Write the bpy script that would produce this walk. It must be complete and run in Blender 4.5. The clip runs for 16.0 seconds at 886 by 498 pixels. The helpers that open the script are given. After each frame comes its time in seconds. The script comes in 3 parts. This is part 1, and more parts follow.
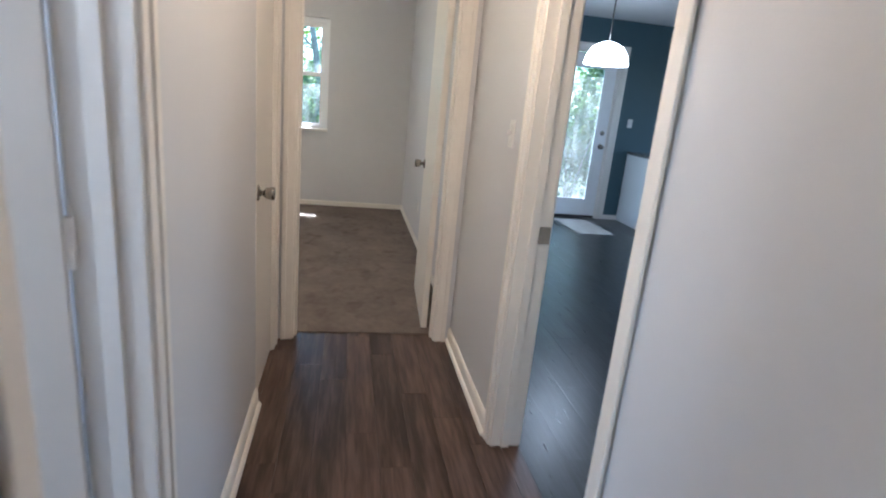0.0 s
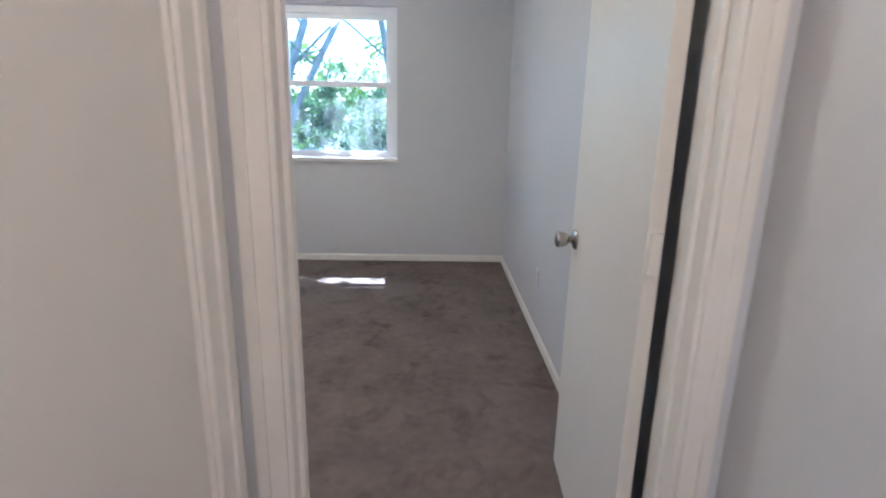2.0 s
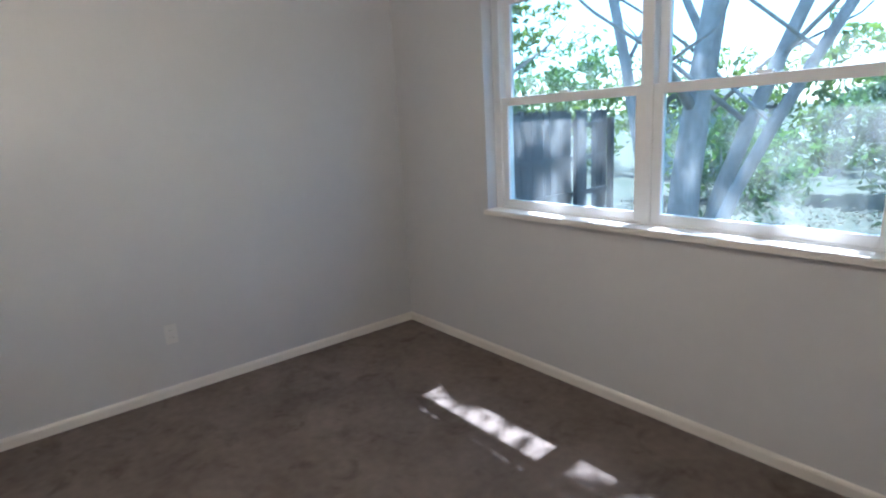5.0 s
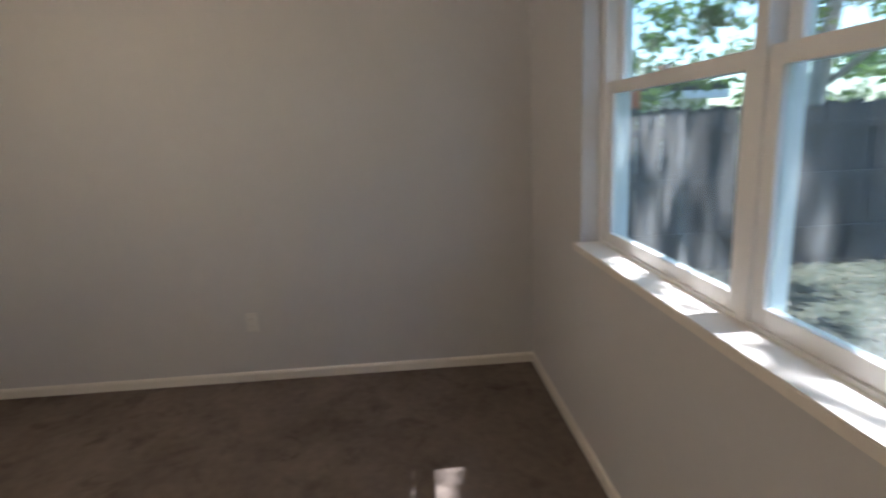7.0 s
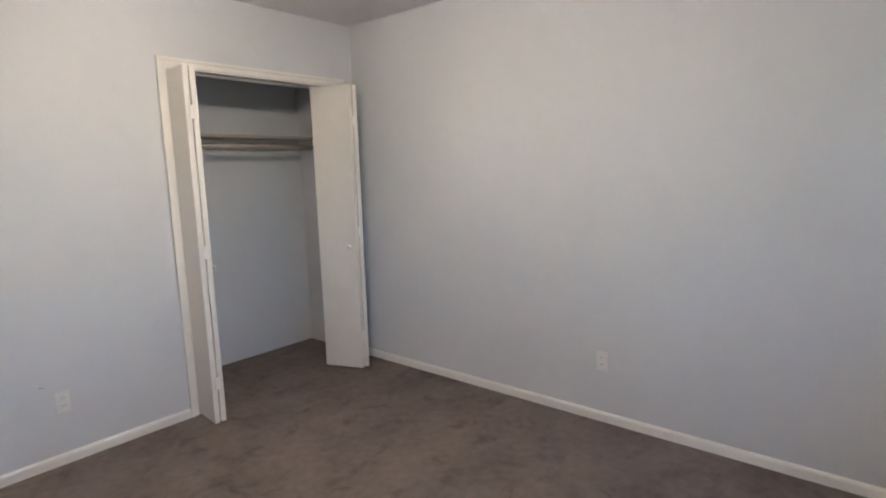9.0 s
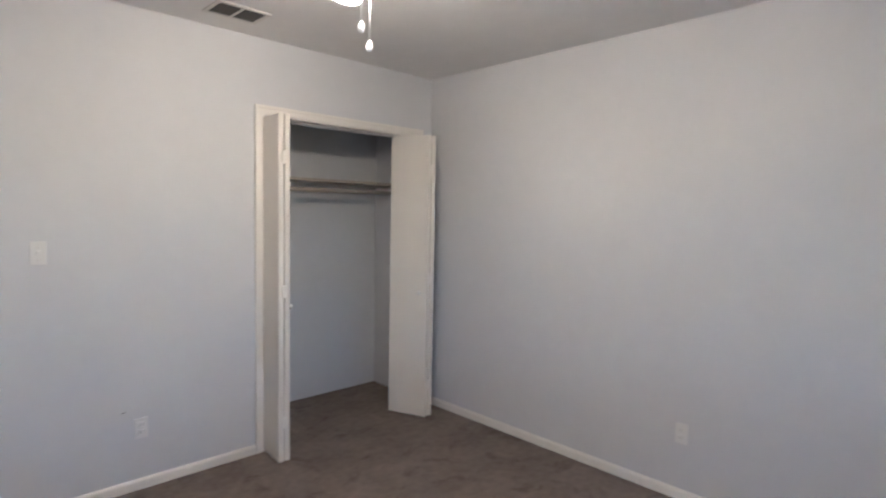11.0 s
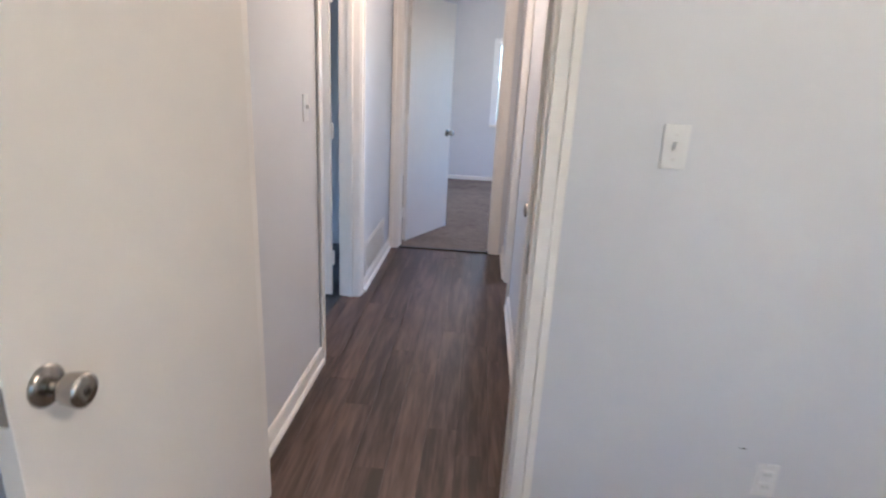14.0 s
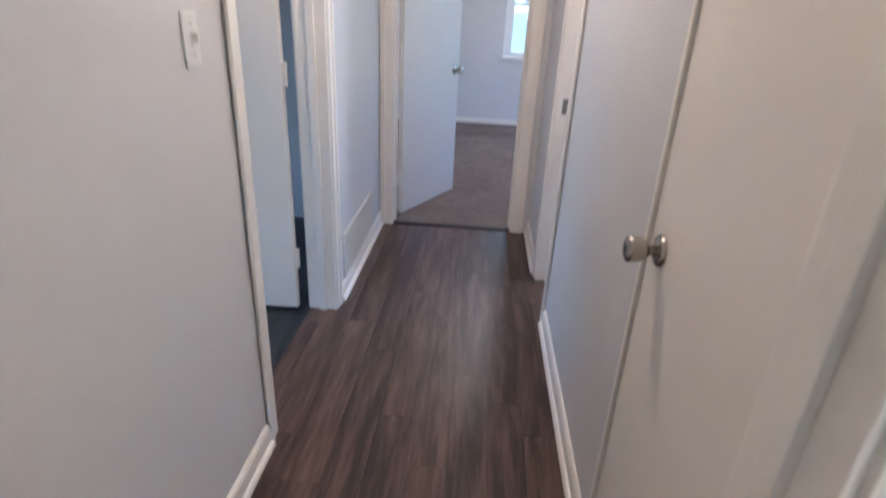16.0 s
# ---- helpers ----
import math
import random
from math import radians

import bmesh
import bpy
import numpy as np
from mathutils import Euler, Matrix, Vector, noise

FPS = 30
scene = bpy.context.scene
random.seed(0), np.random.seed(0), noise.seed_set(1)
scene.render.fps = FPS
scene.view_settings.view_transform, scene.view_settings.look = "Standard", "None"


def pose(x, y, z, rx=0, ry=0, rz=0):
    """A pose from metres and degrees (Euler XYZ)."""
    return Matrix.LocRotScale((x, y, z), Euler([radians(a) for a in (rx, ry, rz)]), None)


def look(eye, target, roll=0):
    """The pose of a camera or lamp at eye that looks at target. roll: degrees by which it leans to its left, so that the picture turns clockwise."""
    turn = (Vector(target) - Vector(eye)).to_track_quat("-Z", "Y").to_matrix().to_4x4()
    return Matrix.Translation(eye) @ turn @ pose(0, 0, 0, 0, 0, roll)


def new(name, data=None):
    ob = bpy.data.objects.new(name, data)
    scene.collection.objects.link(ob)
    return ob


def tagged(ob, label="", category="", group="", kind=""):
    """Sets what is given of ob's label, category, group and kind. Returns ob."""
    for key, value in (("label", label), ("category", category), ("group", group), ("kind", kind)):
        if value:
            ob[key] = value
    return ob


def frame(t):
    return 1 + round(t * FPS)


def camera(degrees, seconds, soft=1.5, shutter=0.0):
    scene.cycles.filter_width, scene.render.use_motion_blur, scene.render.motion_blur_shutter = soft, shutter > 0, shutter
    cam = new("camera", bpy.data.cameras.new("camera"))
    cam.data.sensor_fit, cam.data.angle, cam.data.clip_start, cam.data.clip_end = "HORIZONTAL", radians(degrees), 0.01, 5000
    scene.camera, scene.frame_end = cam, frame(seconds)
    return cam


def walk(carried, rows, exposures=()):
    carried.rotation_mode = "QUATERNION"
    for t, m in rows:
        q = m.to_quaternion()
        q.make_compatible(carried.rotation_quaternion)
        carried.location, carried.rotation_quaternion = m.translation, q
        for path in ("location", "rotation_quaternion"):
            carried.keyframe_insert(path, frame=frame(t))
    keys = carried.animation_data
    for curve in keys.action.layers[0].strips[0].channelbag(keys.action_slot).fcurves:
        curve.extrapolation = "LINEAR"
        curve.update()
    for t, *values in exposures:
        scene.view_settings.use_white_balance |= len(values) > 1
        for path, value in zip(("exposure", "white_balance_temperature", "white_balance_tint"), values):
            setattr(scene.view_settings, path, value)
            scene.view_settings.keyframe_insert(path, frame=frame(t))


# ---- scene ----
cam = camera(77.9, 16.0, soft=2.0, shutter=0.4)
PATH = [
    (0, (-0.145, 0.472, 1.344), (0.214, 2.367, 0.815), 5.5),
    (0.5, (-0.089, 0.891, 1.359), (0.183, 2.807, 0.856), 2.2),
    (1, (-0.094, 1.424, 1.353), (-0.147, 3.37, 0.892), 0.1),
    (1.5, (-0.131, 1.898, 1.357), (0.017, 3.816, 0.81), 1.3),
    (2, (-0.128, 2.364, 1.351), (-0.07, 4.294, 0.83), 1.2),
    (2.5, (-0.143, 2.807, 1.354), (-0.059, 4.733, 0.823), 1.8),
    (3, (-0.079, 3.275, 1.335), (-0.369, 5.176, 0.785), -0.9),
    (3.5, (0.031, 3.699, 1.411), (-0.73, 5.449, 0.811), -2.4),
    (4, (0.022, 4.102, 1.369), (-1.224, 5.612, 0.961), -4.7),
    (4.1, (0.016, 4.166, 1.377), (-1.328, 5.587, 0.962), -4.3),
    (4.2, (0.025, 4.222, 1.386), (-1.384, 5.576, 0.959), -4.5),
    (6.3, (-0.044, 5.922, 1.35), (-1.705, 6.939, 0.898), -1.0),
    (6.5, (-0.046, 6.049, 1.345), (-1.817, 6.865, 0.901), -0.1),
    (7, (-0.167, 6.265, 1.35), (-2.117, 6.388, 0.92), -2.6),
    (7.5, (-0.294, 6.424, 1.379), (-2.172, 5.878, 0.961), -3.2),
    (8, (-0.385, 6.565, 1.401), (-2.047, 5.535, 0.98), -2.0),
    (8.5, (-0.376, 6.568, 1.41), (-1.921, 5.356, 1.033), -2.2),
    (10.8, (-0.283, 6.517, 1.482), (-1.726, 5.134, 1.402), 0.8),
    (11, (-0.3, 6.482, 1.462), (-1.69, 5.05, 1.329), 1.1),
    (11.5, (-0.333, 6.289, 1.498), (-1.459, 4.656, 1.242), -0.7),
    (12, (-0.353, 6.029, 1.443), (-1.334, 4.325, 1.076), 0.0),
    (12.5, (-0.459, 5.751, 1.396), (-1.201, 3.972, 0.862), 4.1),
    (13, (-0.439, 5.453, 1.35), (-0.751, 3.597, 0.674), 2.9),
    (13.5, (-0.321, 5.123, 1.387), (-0.442, 3.239, 0.729), 3.9),
    (14, (-0.242, 4.807, 1.367), (-0.13, 2.898, 0.781), 3.0),
    (14.5, (-0.168, 4.529, 1.385), (0.017, 2.623, 0.809), 1.4),
    (15, (-0.153, 4.238, 1.374), (-0.109, 2.305, 0.863), 2.3),
    (15.5, (-0.146, 3.961, 1.379), (-0.07, 2.034, 0.852), 2.9),
    (16, (-0.129, 3.728, 1.321), (-0.026, 1.902, 0.51), 2.8),
]
EXPOSURES = [(0, 2.7, 5090, 8), (0.5, 2.67, 5230, 10), (1.0, 2.92, 5180, 12), (1.5, 2.68, 4960, 12), (2.5, 2.82, 4440, 9), (3.0, 2.62, 4500, 10), (3.5, 2.62, 4830, 10), (4.2, 2.4, 4940, 11), (6.3, 2.0, 5180, 10), (7, 1.68, 5770, 14), (7.5, 1.98, 5570, 13), (8, 2.3, 5330, 13), (8.7, 2.82, 5080, 13), (10.8, 2.74, 5000, 14), (12.5, 3.1, 4860, 13), (14, 3.02, 4940, 13), (15, 2.86, 4900, 13), (16, 2.93, 4850, 12)]
walk(cam, [(t, look(eye, target, roll)) for t, eye, target, roll in PATH], EXPOSURES)

# ---- world, sun and lamps ----
SUN_ELEVATION = 61.7
world = bpy.data.worlds.new("world")
scene.world = world
world.use_nodes = True
wn = world.node_tree
sky = wn.nodes.new("ShaderNodeTexSky")
sky.sky_type, sky.sun_disc = "NISHITA", False
sky.sun_elevation, sky.sun_rotation = radians(SUN_ELEVATION), 0.0
wn.links.new(sky.outputs[0], wn.nodes["Background"].inputs[0])
wn.nodes["Background"].inputs[1].default_value = 0.15
sun = new("sun", bpy.data.lights.new("sun", "SUN"))
sun.data.energy, sun.data.angle, sun.data.color = 5.0, radians(0.55), (1.0, 0.95, 0.88)
sun.matrix_world = look((0, 0, 20), (0.02 * 10, -10 * math.cos(radians(SUN_ELEVATION)), 20 - 10 * math.sin(radians(SUN_ELEVATION))))
BULB = 15.0        # fan bulbs in the bedroom
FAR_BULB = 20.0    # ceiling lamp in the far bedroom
# Strength of an assumed, unseen hall lamp.
ASSUMED_HALL_BULB = 13.5
PENDANT = 5.0
# Strength of an unseen lamp added to brighten the bathroom.
BATH_FILL = 15.0

# ---- materials ----


def material(name, base, rough=0.6, metal=0.0, mottle=0.08, scale=6.0, bump=0.0, bump_scale=300.0, spec=0.5, stretch=(1, 1, 1), second=None, random_amount=0.0, fine=40.0, spread_to=(0.3, 0.7)):
    """A painted or natural surface: base colour, broad and fine mottling, and fine relief."""
    m = bpy.data.materials.new(name)
    m.use_nodes = True
    nt = m.node_tree
    b = nt.nodes["Principled BSDF"]
    b.inputs["Metallic"].default_value = metal
    b.inputs["Specular IOR Level"].default_value = spec
    geo = nt.nodes.new("ShaderNodeNewGeometry")
    mapping = nt.nodes.new("ShaderNodeMapping")
    mapping.inputs["Scale"].default_value = stretch
    nt.links.new(geo.outputs["Position"], mapping.inputs["Vector"])
    info = nt.nodes.new("ShaderNodeObjectInfo")
    if random_amount:
        off = nt.nodes.new("ShaderNodeVectorMath")
        off.operation = "SCALE"
        off.inputs[0].default_value = (13, 17, 7)
        nt.links.new(info.outputs["Random"], off.inputs["Scale"])
        nt.links.new(off.outputs[0], mapping.inputs["Location"])
    big = nt.nodes.new("ShaderNodeTexNoise")
    big.inputs["Scale"].default_value, big.inputs["Detail"].default_value = scale, 5.0
    small = nt.nodes.new("ShaderNodeTexNoise")
    small.inputs["Scale"].default_value, small.inputs["Detail"].default_value = fine, 4.0
    for n in (big, small):
        nt.links.new(mapping.outputs[0], n.inputs["Vector"])
    add = nt.nodes.new("ShaderNodeMath")
    add.operation = "MULTIPLY_ADD"
    add.inputs[1].default_value = 0.4
    nt.links.new(small.outputs["Fac"], add.inputs[0])
    scaled = nt.nodes.new("ShaderNodeMath")
    scaled.operation = "MULTIPLY"
    scaled.inputs[1].default_value = 0.6
    nt.links.new(big.outputs["Fac"], scaled.inputs[0])
    nt.links.new(scaled.outputs[0], add.inputs[2])
    spread = nt.nodes.new("ShaderNodeMapRange")
    spread.inputs["From Min"].default_value, spread.inputs["From Max"].default_value = spread_to
    nt.links.new(add.outputs[0], spread.inputs["Value"])
    fac = spread.outputs[0]
    if random_amount:
        rnd = nt.nodes.new("ShaderNodeMath")
        rnd.operation = "MULTIPLY_ADD"
        rnd.inputs[1].default_value = random_amount
        nt.links.new(info.outputs["Random"], rnd.inputs[0])
        nt.links.new(fac, rnd.inputs[2])
        half = nt.nodes.new("ShaderNodeMath")
        half.operation = "SUBTRACT"
        half.inputs[1].default_value = random_amount / 2
        half.use_clamp = True
        nt.links.new(rnd.outputs[0], half.inputs[0])
        fac = half.outputs[0]
    mix = nt.nodes.new("ShaderNodeMix")
    mix.data_type = "RGBA"
    low = second or tuple(c * (1 - mottle) for c in base)
    high = base if second else tuple(min(1, c * (1 + mottle)) for c in base)
    mix.inputs["A"].default_value = (*low, 1)
    mix.inputs["B"].default_value = (*high, 1)
    nt.links.new(fac, mix.inputs["Factor"])
    nt.links.new(mix.outputs["Result"], b.inputs["Base Color"])
    rr = nt.nodes.new("ShaderNodeMapRange")
    rr.inputs["To Min"].default_value, rr.inputs["To Max"].default_value = max(0.02, rough - 0.07), min(1, rough + 0.07)
    nt.links.new(small.outputs["Fac"], rr.inputs["Value"])
    nt.links.new(rr.outputs[0], b.inputs["Roughness"])
    if bump:
        relief = nt.nodes.new("ShaderNodeTexNoise")
        relief.inputs["Scale"].default_value, relief.inputs["Detail"].default_value = bump_scale, 3.0
        nt.links.new(mapping.outputs[0], relief.inputs["Vector"])
        bn = nt.nodes.new("ShaderNodeBump")
        bn.inputs["Strength"].default_value, bn.inputs["Distance"].default_value = bump, 0.01
        nt.links.new(relief.outputs["Fac"], bn.inputs["Height"])
        nt.links.new(bn.outputs[0], b.inputs["Normal"])
    return m


def glowing(name, color, strength):
    m = bpy.data.materials.new(name)
    m.use_nodes = True
    b = m.node_tree.nodes["Principled BSDF"]
    b.inputs["Base Color"].default_value = (0.9, 0.88, 0.82, 1)
    b.inputs["Roughness"].default_value = 0.35
    b.inputs["Emission Color"].default_value = (*color, 1)
    b.inputs["Emission Strength"].default_value = strength
    return m


def clear_glass():
    m = bpy.data.materials.new("window_glass")
    m.use_nodes = True
    nt = m.node_tree
    nt.nodes.remove(nt.nodes["Principled BSDF"])
    clear = nt.nodes.new("ShaderNodeBsdfTransparent")
    clear.inputs[0].default_value = (0.85, 0.95, 0.945, 1)
    gloss = nt.nodes.new("ShaderNodeBsdfGlossy")
    gloss.inputs["Roughness"].default_value = 0.02
    facing = nt.nodes.new("ShaderNodeLayerWeight")
    facing.inputs[0].default_value = 0.5
    steep = nt.nodes.new("ShaderNodeMath")
    steep.operation = "POWER"
    steep.inputs[1].default_value = 4.0
    nt.links.new(facing.outputs["Facing"], steep.inputs[0])
    fres = nt.nodes.new("ShaderNodeMath")
    fres.operation = "MULTIPLY_ADD"
    fres.inputs[1].default_value, fres.inputs[2].default_value = 0.45, 0.03
    nt.links.new(steep.outputs[0], fres.inputs[0])
    mix = nt.nodes.new("ShaderNodeMixShader")
    nt.links.new(fres.outputs[0], mix.inputs[0])
    nt.links.new(clear.outputs[0], mix.inputs[1])
    nt.links.new(gloss.outputs[0], mix.inputs[2])
    # Streaked dust film, also standing in for milky reflected haze on the panes.
    dust_haze = nt.nodes.new("ShaderNodeBsdfTranslucent")
    dust_haze.inputs[0].default_value = (0.8, 0.8, 0.78, 1)
    geo = nt.nodes.new("ShaderNodeNewGeometry")
    mapping = nt.nodes.new("ShaderNodeMapping")
    mapping.inputs["Scale"].default_value = (5, 5, 0.9)
    smear = nt.nodes.new("ShaderNodeTexNoise")
    smear.inputs["Scale"].default_value = 2.2
    amount = nt.nodes.new("ShaderNodeMapRange")
    amount.inputs["From Min"].default_value, amount.inputs["From Max"].default_value = 0.42, 0.8
    amount.inputs["To Min"].default_value, amount.inputs["To Max"].default_value = 0.03, 0.12
    nt.links.new(geo.outputs["Position"], mapping.inputs["Vector"])
    nt.links.new(mapping.outputs[0], smear.inputs["Vector"])
    nt.links.new(smear.outputs["Fac"], amount.inputs["Value"])
    film_mix = nt.nodes.new("ShaderNodeMixShader")
    nt.links.new(amount.outputs[0], film_mix.inputs[0])
    nt.links.new(mix.outputs[0], film_mix.inputs[1])
    nt.links.new(dust_haze.outputs[0], film_mix.inputs[2])
    nt.links.new(film_mix.outputs[0], nt.nodes["Material Output"].inputs[0])
    return m


def leaf_material(name, base, second):
    m = material(name, base, rough=0.45, second=second, scale=3.0, fine=9.0, mottle=0.3)
    b = m.node_tree.nodes["Principled BSDF"]
    tr = m.node_tree.nodes.new("ShaderNodeBsdfTranslucent")
    tr.inputs[0].default_value = (base[0] * 1.6, base[1] * 1.7, base[2], 1)
    mix = m.node_tree.nodes.new("ShaderNodeMixShader")
    mix.inputs[0].default_value = 0.4
    m.node_tree.links.new(b.outputs[0], mix.inputs[1])
    m.node_tree.links.new(tr.outputs[0], mix.inputs[2])
    m.node_tree.links.new(mix.outputs[0], m.node_tree.nodes["Material Output"].inputs[0])
    return m




def stain(m, scale, low, high, depth):
    """Adds irregular darker soiled patches to a material's base colour."""
    nt = m.node_tree
    b = nt.nodes["Principled BSDF"]
    base = b.inputs["Base Color"].links[0].from_socket
    geo = nt.nodes.new("ShaderNodeNewGeometry")
    spots = nt.nodes.new("ShaderNodeTexNoise")
    spots.inputs["Scale"].default_value, spots.inputs["Detail"].default_value, spots.inputs["Roughness"].default_value = scale, 7.0, 0.62
    spots.inputs["Distortion"].default_value = 0.6
    nt.links.new(geo.outputs["Position"], spots.inputs["Vector"])
    cut = nt.nodes.new("ShaderNodeMapRange")
    cut.inputs["From Min"].default_value, cut.inputs["From Max"].default_value = low, high
    cut.inputs["To Min"].default_value, cut.inputs["To Max"].default_value = 0.0, depth
    nt.links.new(spots.outputs["Fac"], cut.inputs["Value"])
    mix = nt.nodes.new("ShaderNodeMix")
    mix.data_type, mix.blend_type = "RGBA", "MULTIPLY"
    mix.inputs["B"].default_value = (0.30, 0.27, 0.25, 1)
    nt.links.new(cut.outputs[0], mix.inputs["Factor"])
    nt.links.new(base, mix.inputs["A"])
    nt.links.new(mix.outputs["Result"], b.inputs["Base Color"])


WALL = material("wall_paint", (0.60, 0.60, 0.615), rough=0.55, mottle=0.025, scale=1.6, fine=14, bump=0.05, bump_scale=130)
CEIL = material("ceiling_paint", (0.74, 0.73, 0.72), rough=0.8, mottle=0.03, bump=0.25, bump_scale=160)
TRIM = material("trim_paint", (0.77, 0.738, 0.69), rough=0.46, mottle=0.035, scale=5)
DOOR = material("door_paint", (0.75, 0.712, 0.655), rough=0.42, mottle=0.025, scale=1.5, fine=6)
WHITE = material("white_vinyl", (0.80, 0.81, 0.82), rough=0.35, mottle=0.03)
PLASTIC = material("white_plastic", (0.70, 0.69, 0.675), rough=0.3, mottle=0.02)
CARPET = material("carpet", (0.255, 0.212, 0.184), rough=1.0, second=(0.150, 0.123, 0.107), scale=3.0, fine=20, bump=0.9, bump_scale=190, spec=0.05)
stain(CARPET, 5.5, 0.54, 0.70, 0.5)
WOOD = material("plank_vinyl", (0.205, 0.128, 0.098), rough=0.35, second=(0.030, 0.0155, 0.0115), scale=3.0, fine=8, stretch=(8.5, 0.75, 1), bump=0.10, bump_scale=9, random_amount=0.28, spread_to=(0.40, 0.82))
# Darker copy of WOOD with the kitchen's cool daylight put into its colour.
WOOD_DAYLIGHT = material("plank_vinyl_daylight_tone", (0.050, 0.057, 0.062), rough=0.30, second=(0.0075, 0.0085, 0.0095), scale=3.0, fine=8, stretch=(8.5, 0.75, 1), bump=0.14, bump_scale=9, random_amount=0.28, spread_to=(0.40, 0.82))
JOINT = material("plank_joint", (0.014, 0.010, 0.009), rough=0.7)
SLAB = material("subfloor", (0.10, 0.09, 0.08), rough=0.9)
TEAL = material("teal_wall_paint", (0.050, 0.095, 0.120), rough=0.5, mottle=0.04, bump=0.08, bump_scale=130)
NICKEL = material("satin_nickel", (0.42, 0.39, 0.35), rough=0.24, metal=1.0, mottle=0.06, scale=30)
DARKMETAL = material("dark_metal", (0.05, 0.045, 0.04), rough=0.4, metal=0.8)
STEEL = material("stainless_steel", (0.33, 0.34, 0.36), rough=0.32, metal=1.0, stretch=(1, 1, 30), mottle=0.08)
CABINET = material("cabinet_paint", (0.76, 0.77, 0.77), rough=0.35, mottle=0.02)
GRANITE = material("granite_top", (0.20, 0.20, 0.21), rough=0.18, second=(0.05, 0.05, 0.055), scale=30, fine=120)
TILE = material("stone_mosaic", (0.42, 0.42, 0.41), rough=0.3, second=(0.16, 0.165, 0.17), scale=14, fine=40, stretch=(1, 1, 3))
VENT = material("vent_metal", (0.62, 0.60, 0.57), rough=0.45, mottle=0.05)
VENTDARK = material("vent_dark", (0.10, 0.095, 0.09), rough=0.8)
SHELF = material("shelf_wood", (0.42, 0.37, 0.31), rough=0.5, mottle=0.15, stretch=(0.6, 8, 8))
BLADE = material("fan_blade_wood", (0.36, 0.27, 0.19), rough=0.4, mottle=0.2, stretch=(2, 2, 2))
FENCE = material("fence_wood", (0.080, 0.080, 0.084), rough=0.85, second=(0.030, 0.030, 0.033), stretch=(6, 6, 0.7), scale=3, bump=0.4, bump_scale=20, random_amount=0.6)
BARK = material("tree_bark", (0.52, 0.47, 0.42), rough=0.9, second=(0.20, 0.175, 0.15), stretch=(2, 2, 0.5), scale=5, bump=0.6, bump_scale=22)
LEAF = leaf_material("leaf_green", (0.10, 0.15, 0.06), (0.045, 0.085, 0.035))
LEAF_B = leaf_material("leaf_yellow_green", (0.12, 0.15, 0.045), (0.06, 0.10, 0.03))
LITTER = material("leaf_litter", (0.31, 0.25, 0.19), rough=0.9, second=(0.10, 0.08, 0.06), scale=9, fine=30)
GROUND = material("yard_soil", (0.10, 0.085, 0.06), rough=0.95, second=(0.035, 0.042, 0.022), scale=0.9, fine=14, bump=0.8, bump_scale=12)
SIDING = material("shed_siding", (0.36, 0.40, 0.43), rough=0.7, mottle=0.1)
ROOF = material("roof_shingle", (0.09, 0.085, 0.08), rough=0.9, second=(0.05, 0.047, 0.045), scale=8)
ORANGE = material("orange_plastic", (0.55, 0.14, 0.05), rough=0.4)
RUBBER = material("dark_rubber", (0.02, 0.02, 0.022), rough=0.8)
GLASS = clear_glass()
BULB_GLASS = glowing("lit_frosted_glass", (1.0, 0.76, 0.48), BULB)
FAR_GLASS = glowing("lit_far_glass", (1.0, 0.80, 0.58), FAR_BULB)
ASSUMED_HALL_GLASS = glowing("assumed_hall_lamp_glow", (1.0, 0.69, 0.42), ASSUMED_HALL_BULB)
BATH_FILL_GLASS = glowing("bathroom_fill_glow", (1.0, 0.97, 0.93), BATH_FILL)
PENDANT_GLASS = glowing("lit_pendant_glass", (0.95, 0.97, 1.0), PENDANT)

# ---- mesh helpers ----


def box(bm, a, b, bevel=0.0):
    """A box from corner a to corner b, its edges rounded by bevel."""
    made = bmesh.ops.create_cube(bm, size=1)["verts"]
    for v in made:
        v.co = [(a[i] + b[i]) / 2 + v.co[i] * abs(b[i] - a[i]) for i in range(3)]
    if bevel:
        edges = list({e for v in made for e in v.link_edges})
        bmesh.ops.bevel(bm, geom=edges, offset=bevel, segments=2, profile=0.7, affect="EDGES")
    return bm


def boxes(*items, bevel=0.0):
    bm = bmesh.new()
    for a, b in items:
        box(bm, a, b, bevel)
    return bm


def lathe(profile, steps=28, m=None):
    """Turns (radius, height) rows round z."""
    bm = bmesh.new()
    rings = []
    for r, z in profile:
        rings.append([bm.verts.new((r * math.cos(2 * math.pi * k / steps), r * math.sin(2 * math.pi * k / steps), z)) for k in range(steps)])
    for lo, hi in zip(rings, rings[1:]):
        for k in range(steps):
            bm.faces.new((lo[k], lo[(k + 1) % steps], hi[(k + 1) % steps], hi[k]))
    bm.faces.new(list(reversed(rings[0])))
    bm.faces.new(rings[-1])
    for f in bm.faces:
        f.smooth = True
    if m:
        bmesh.ops.transform(bm, matrix=m, verts=bm.verts)
    return bm


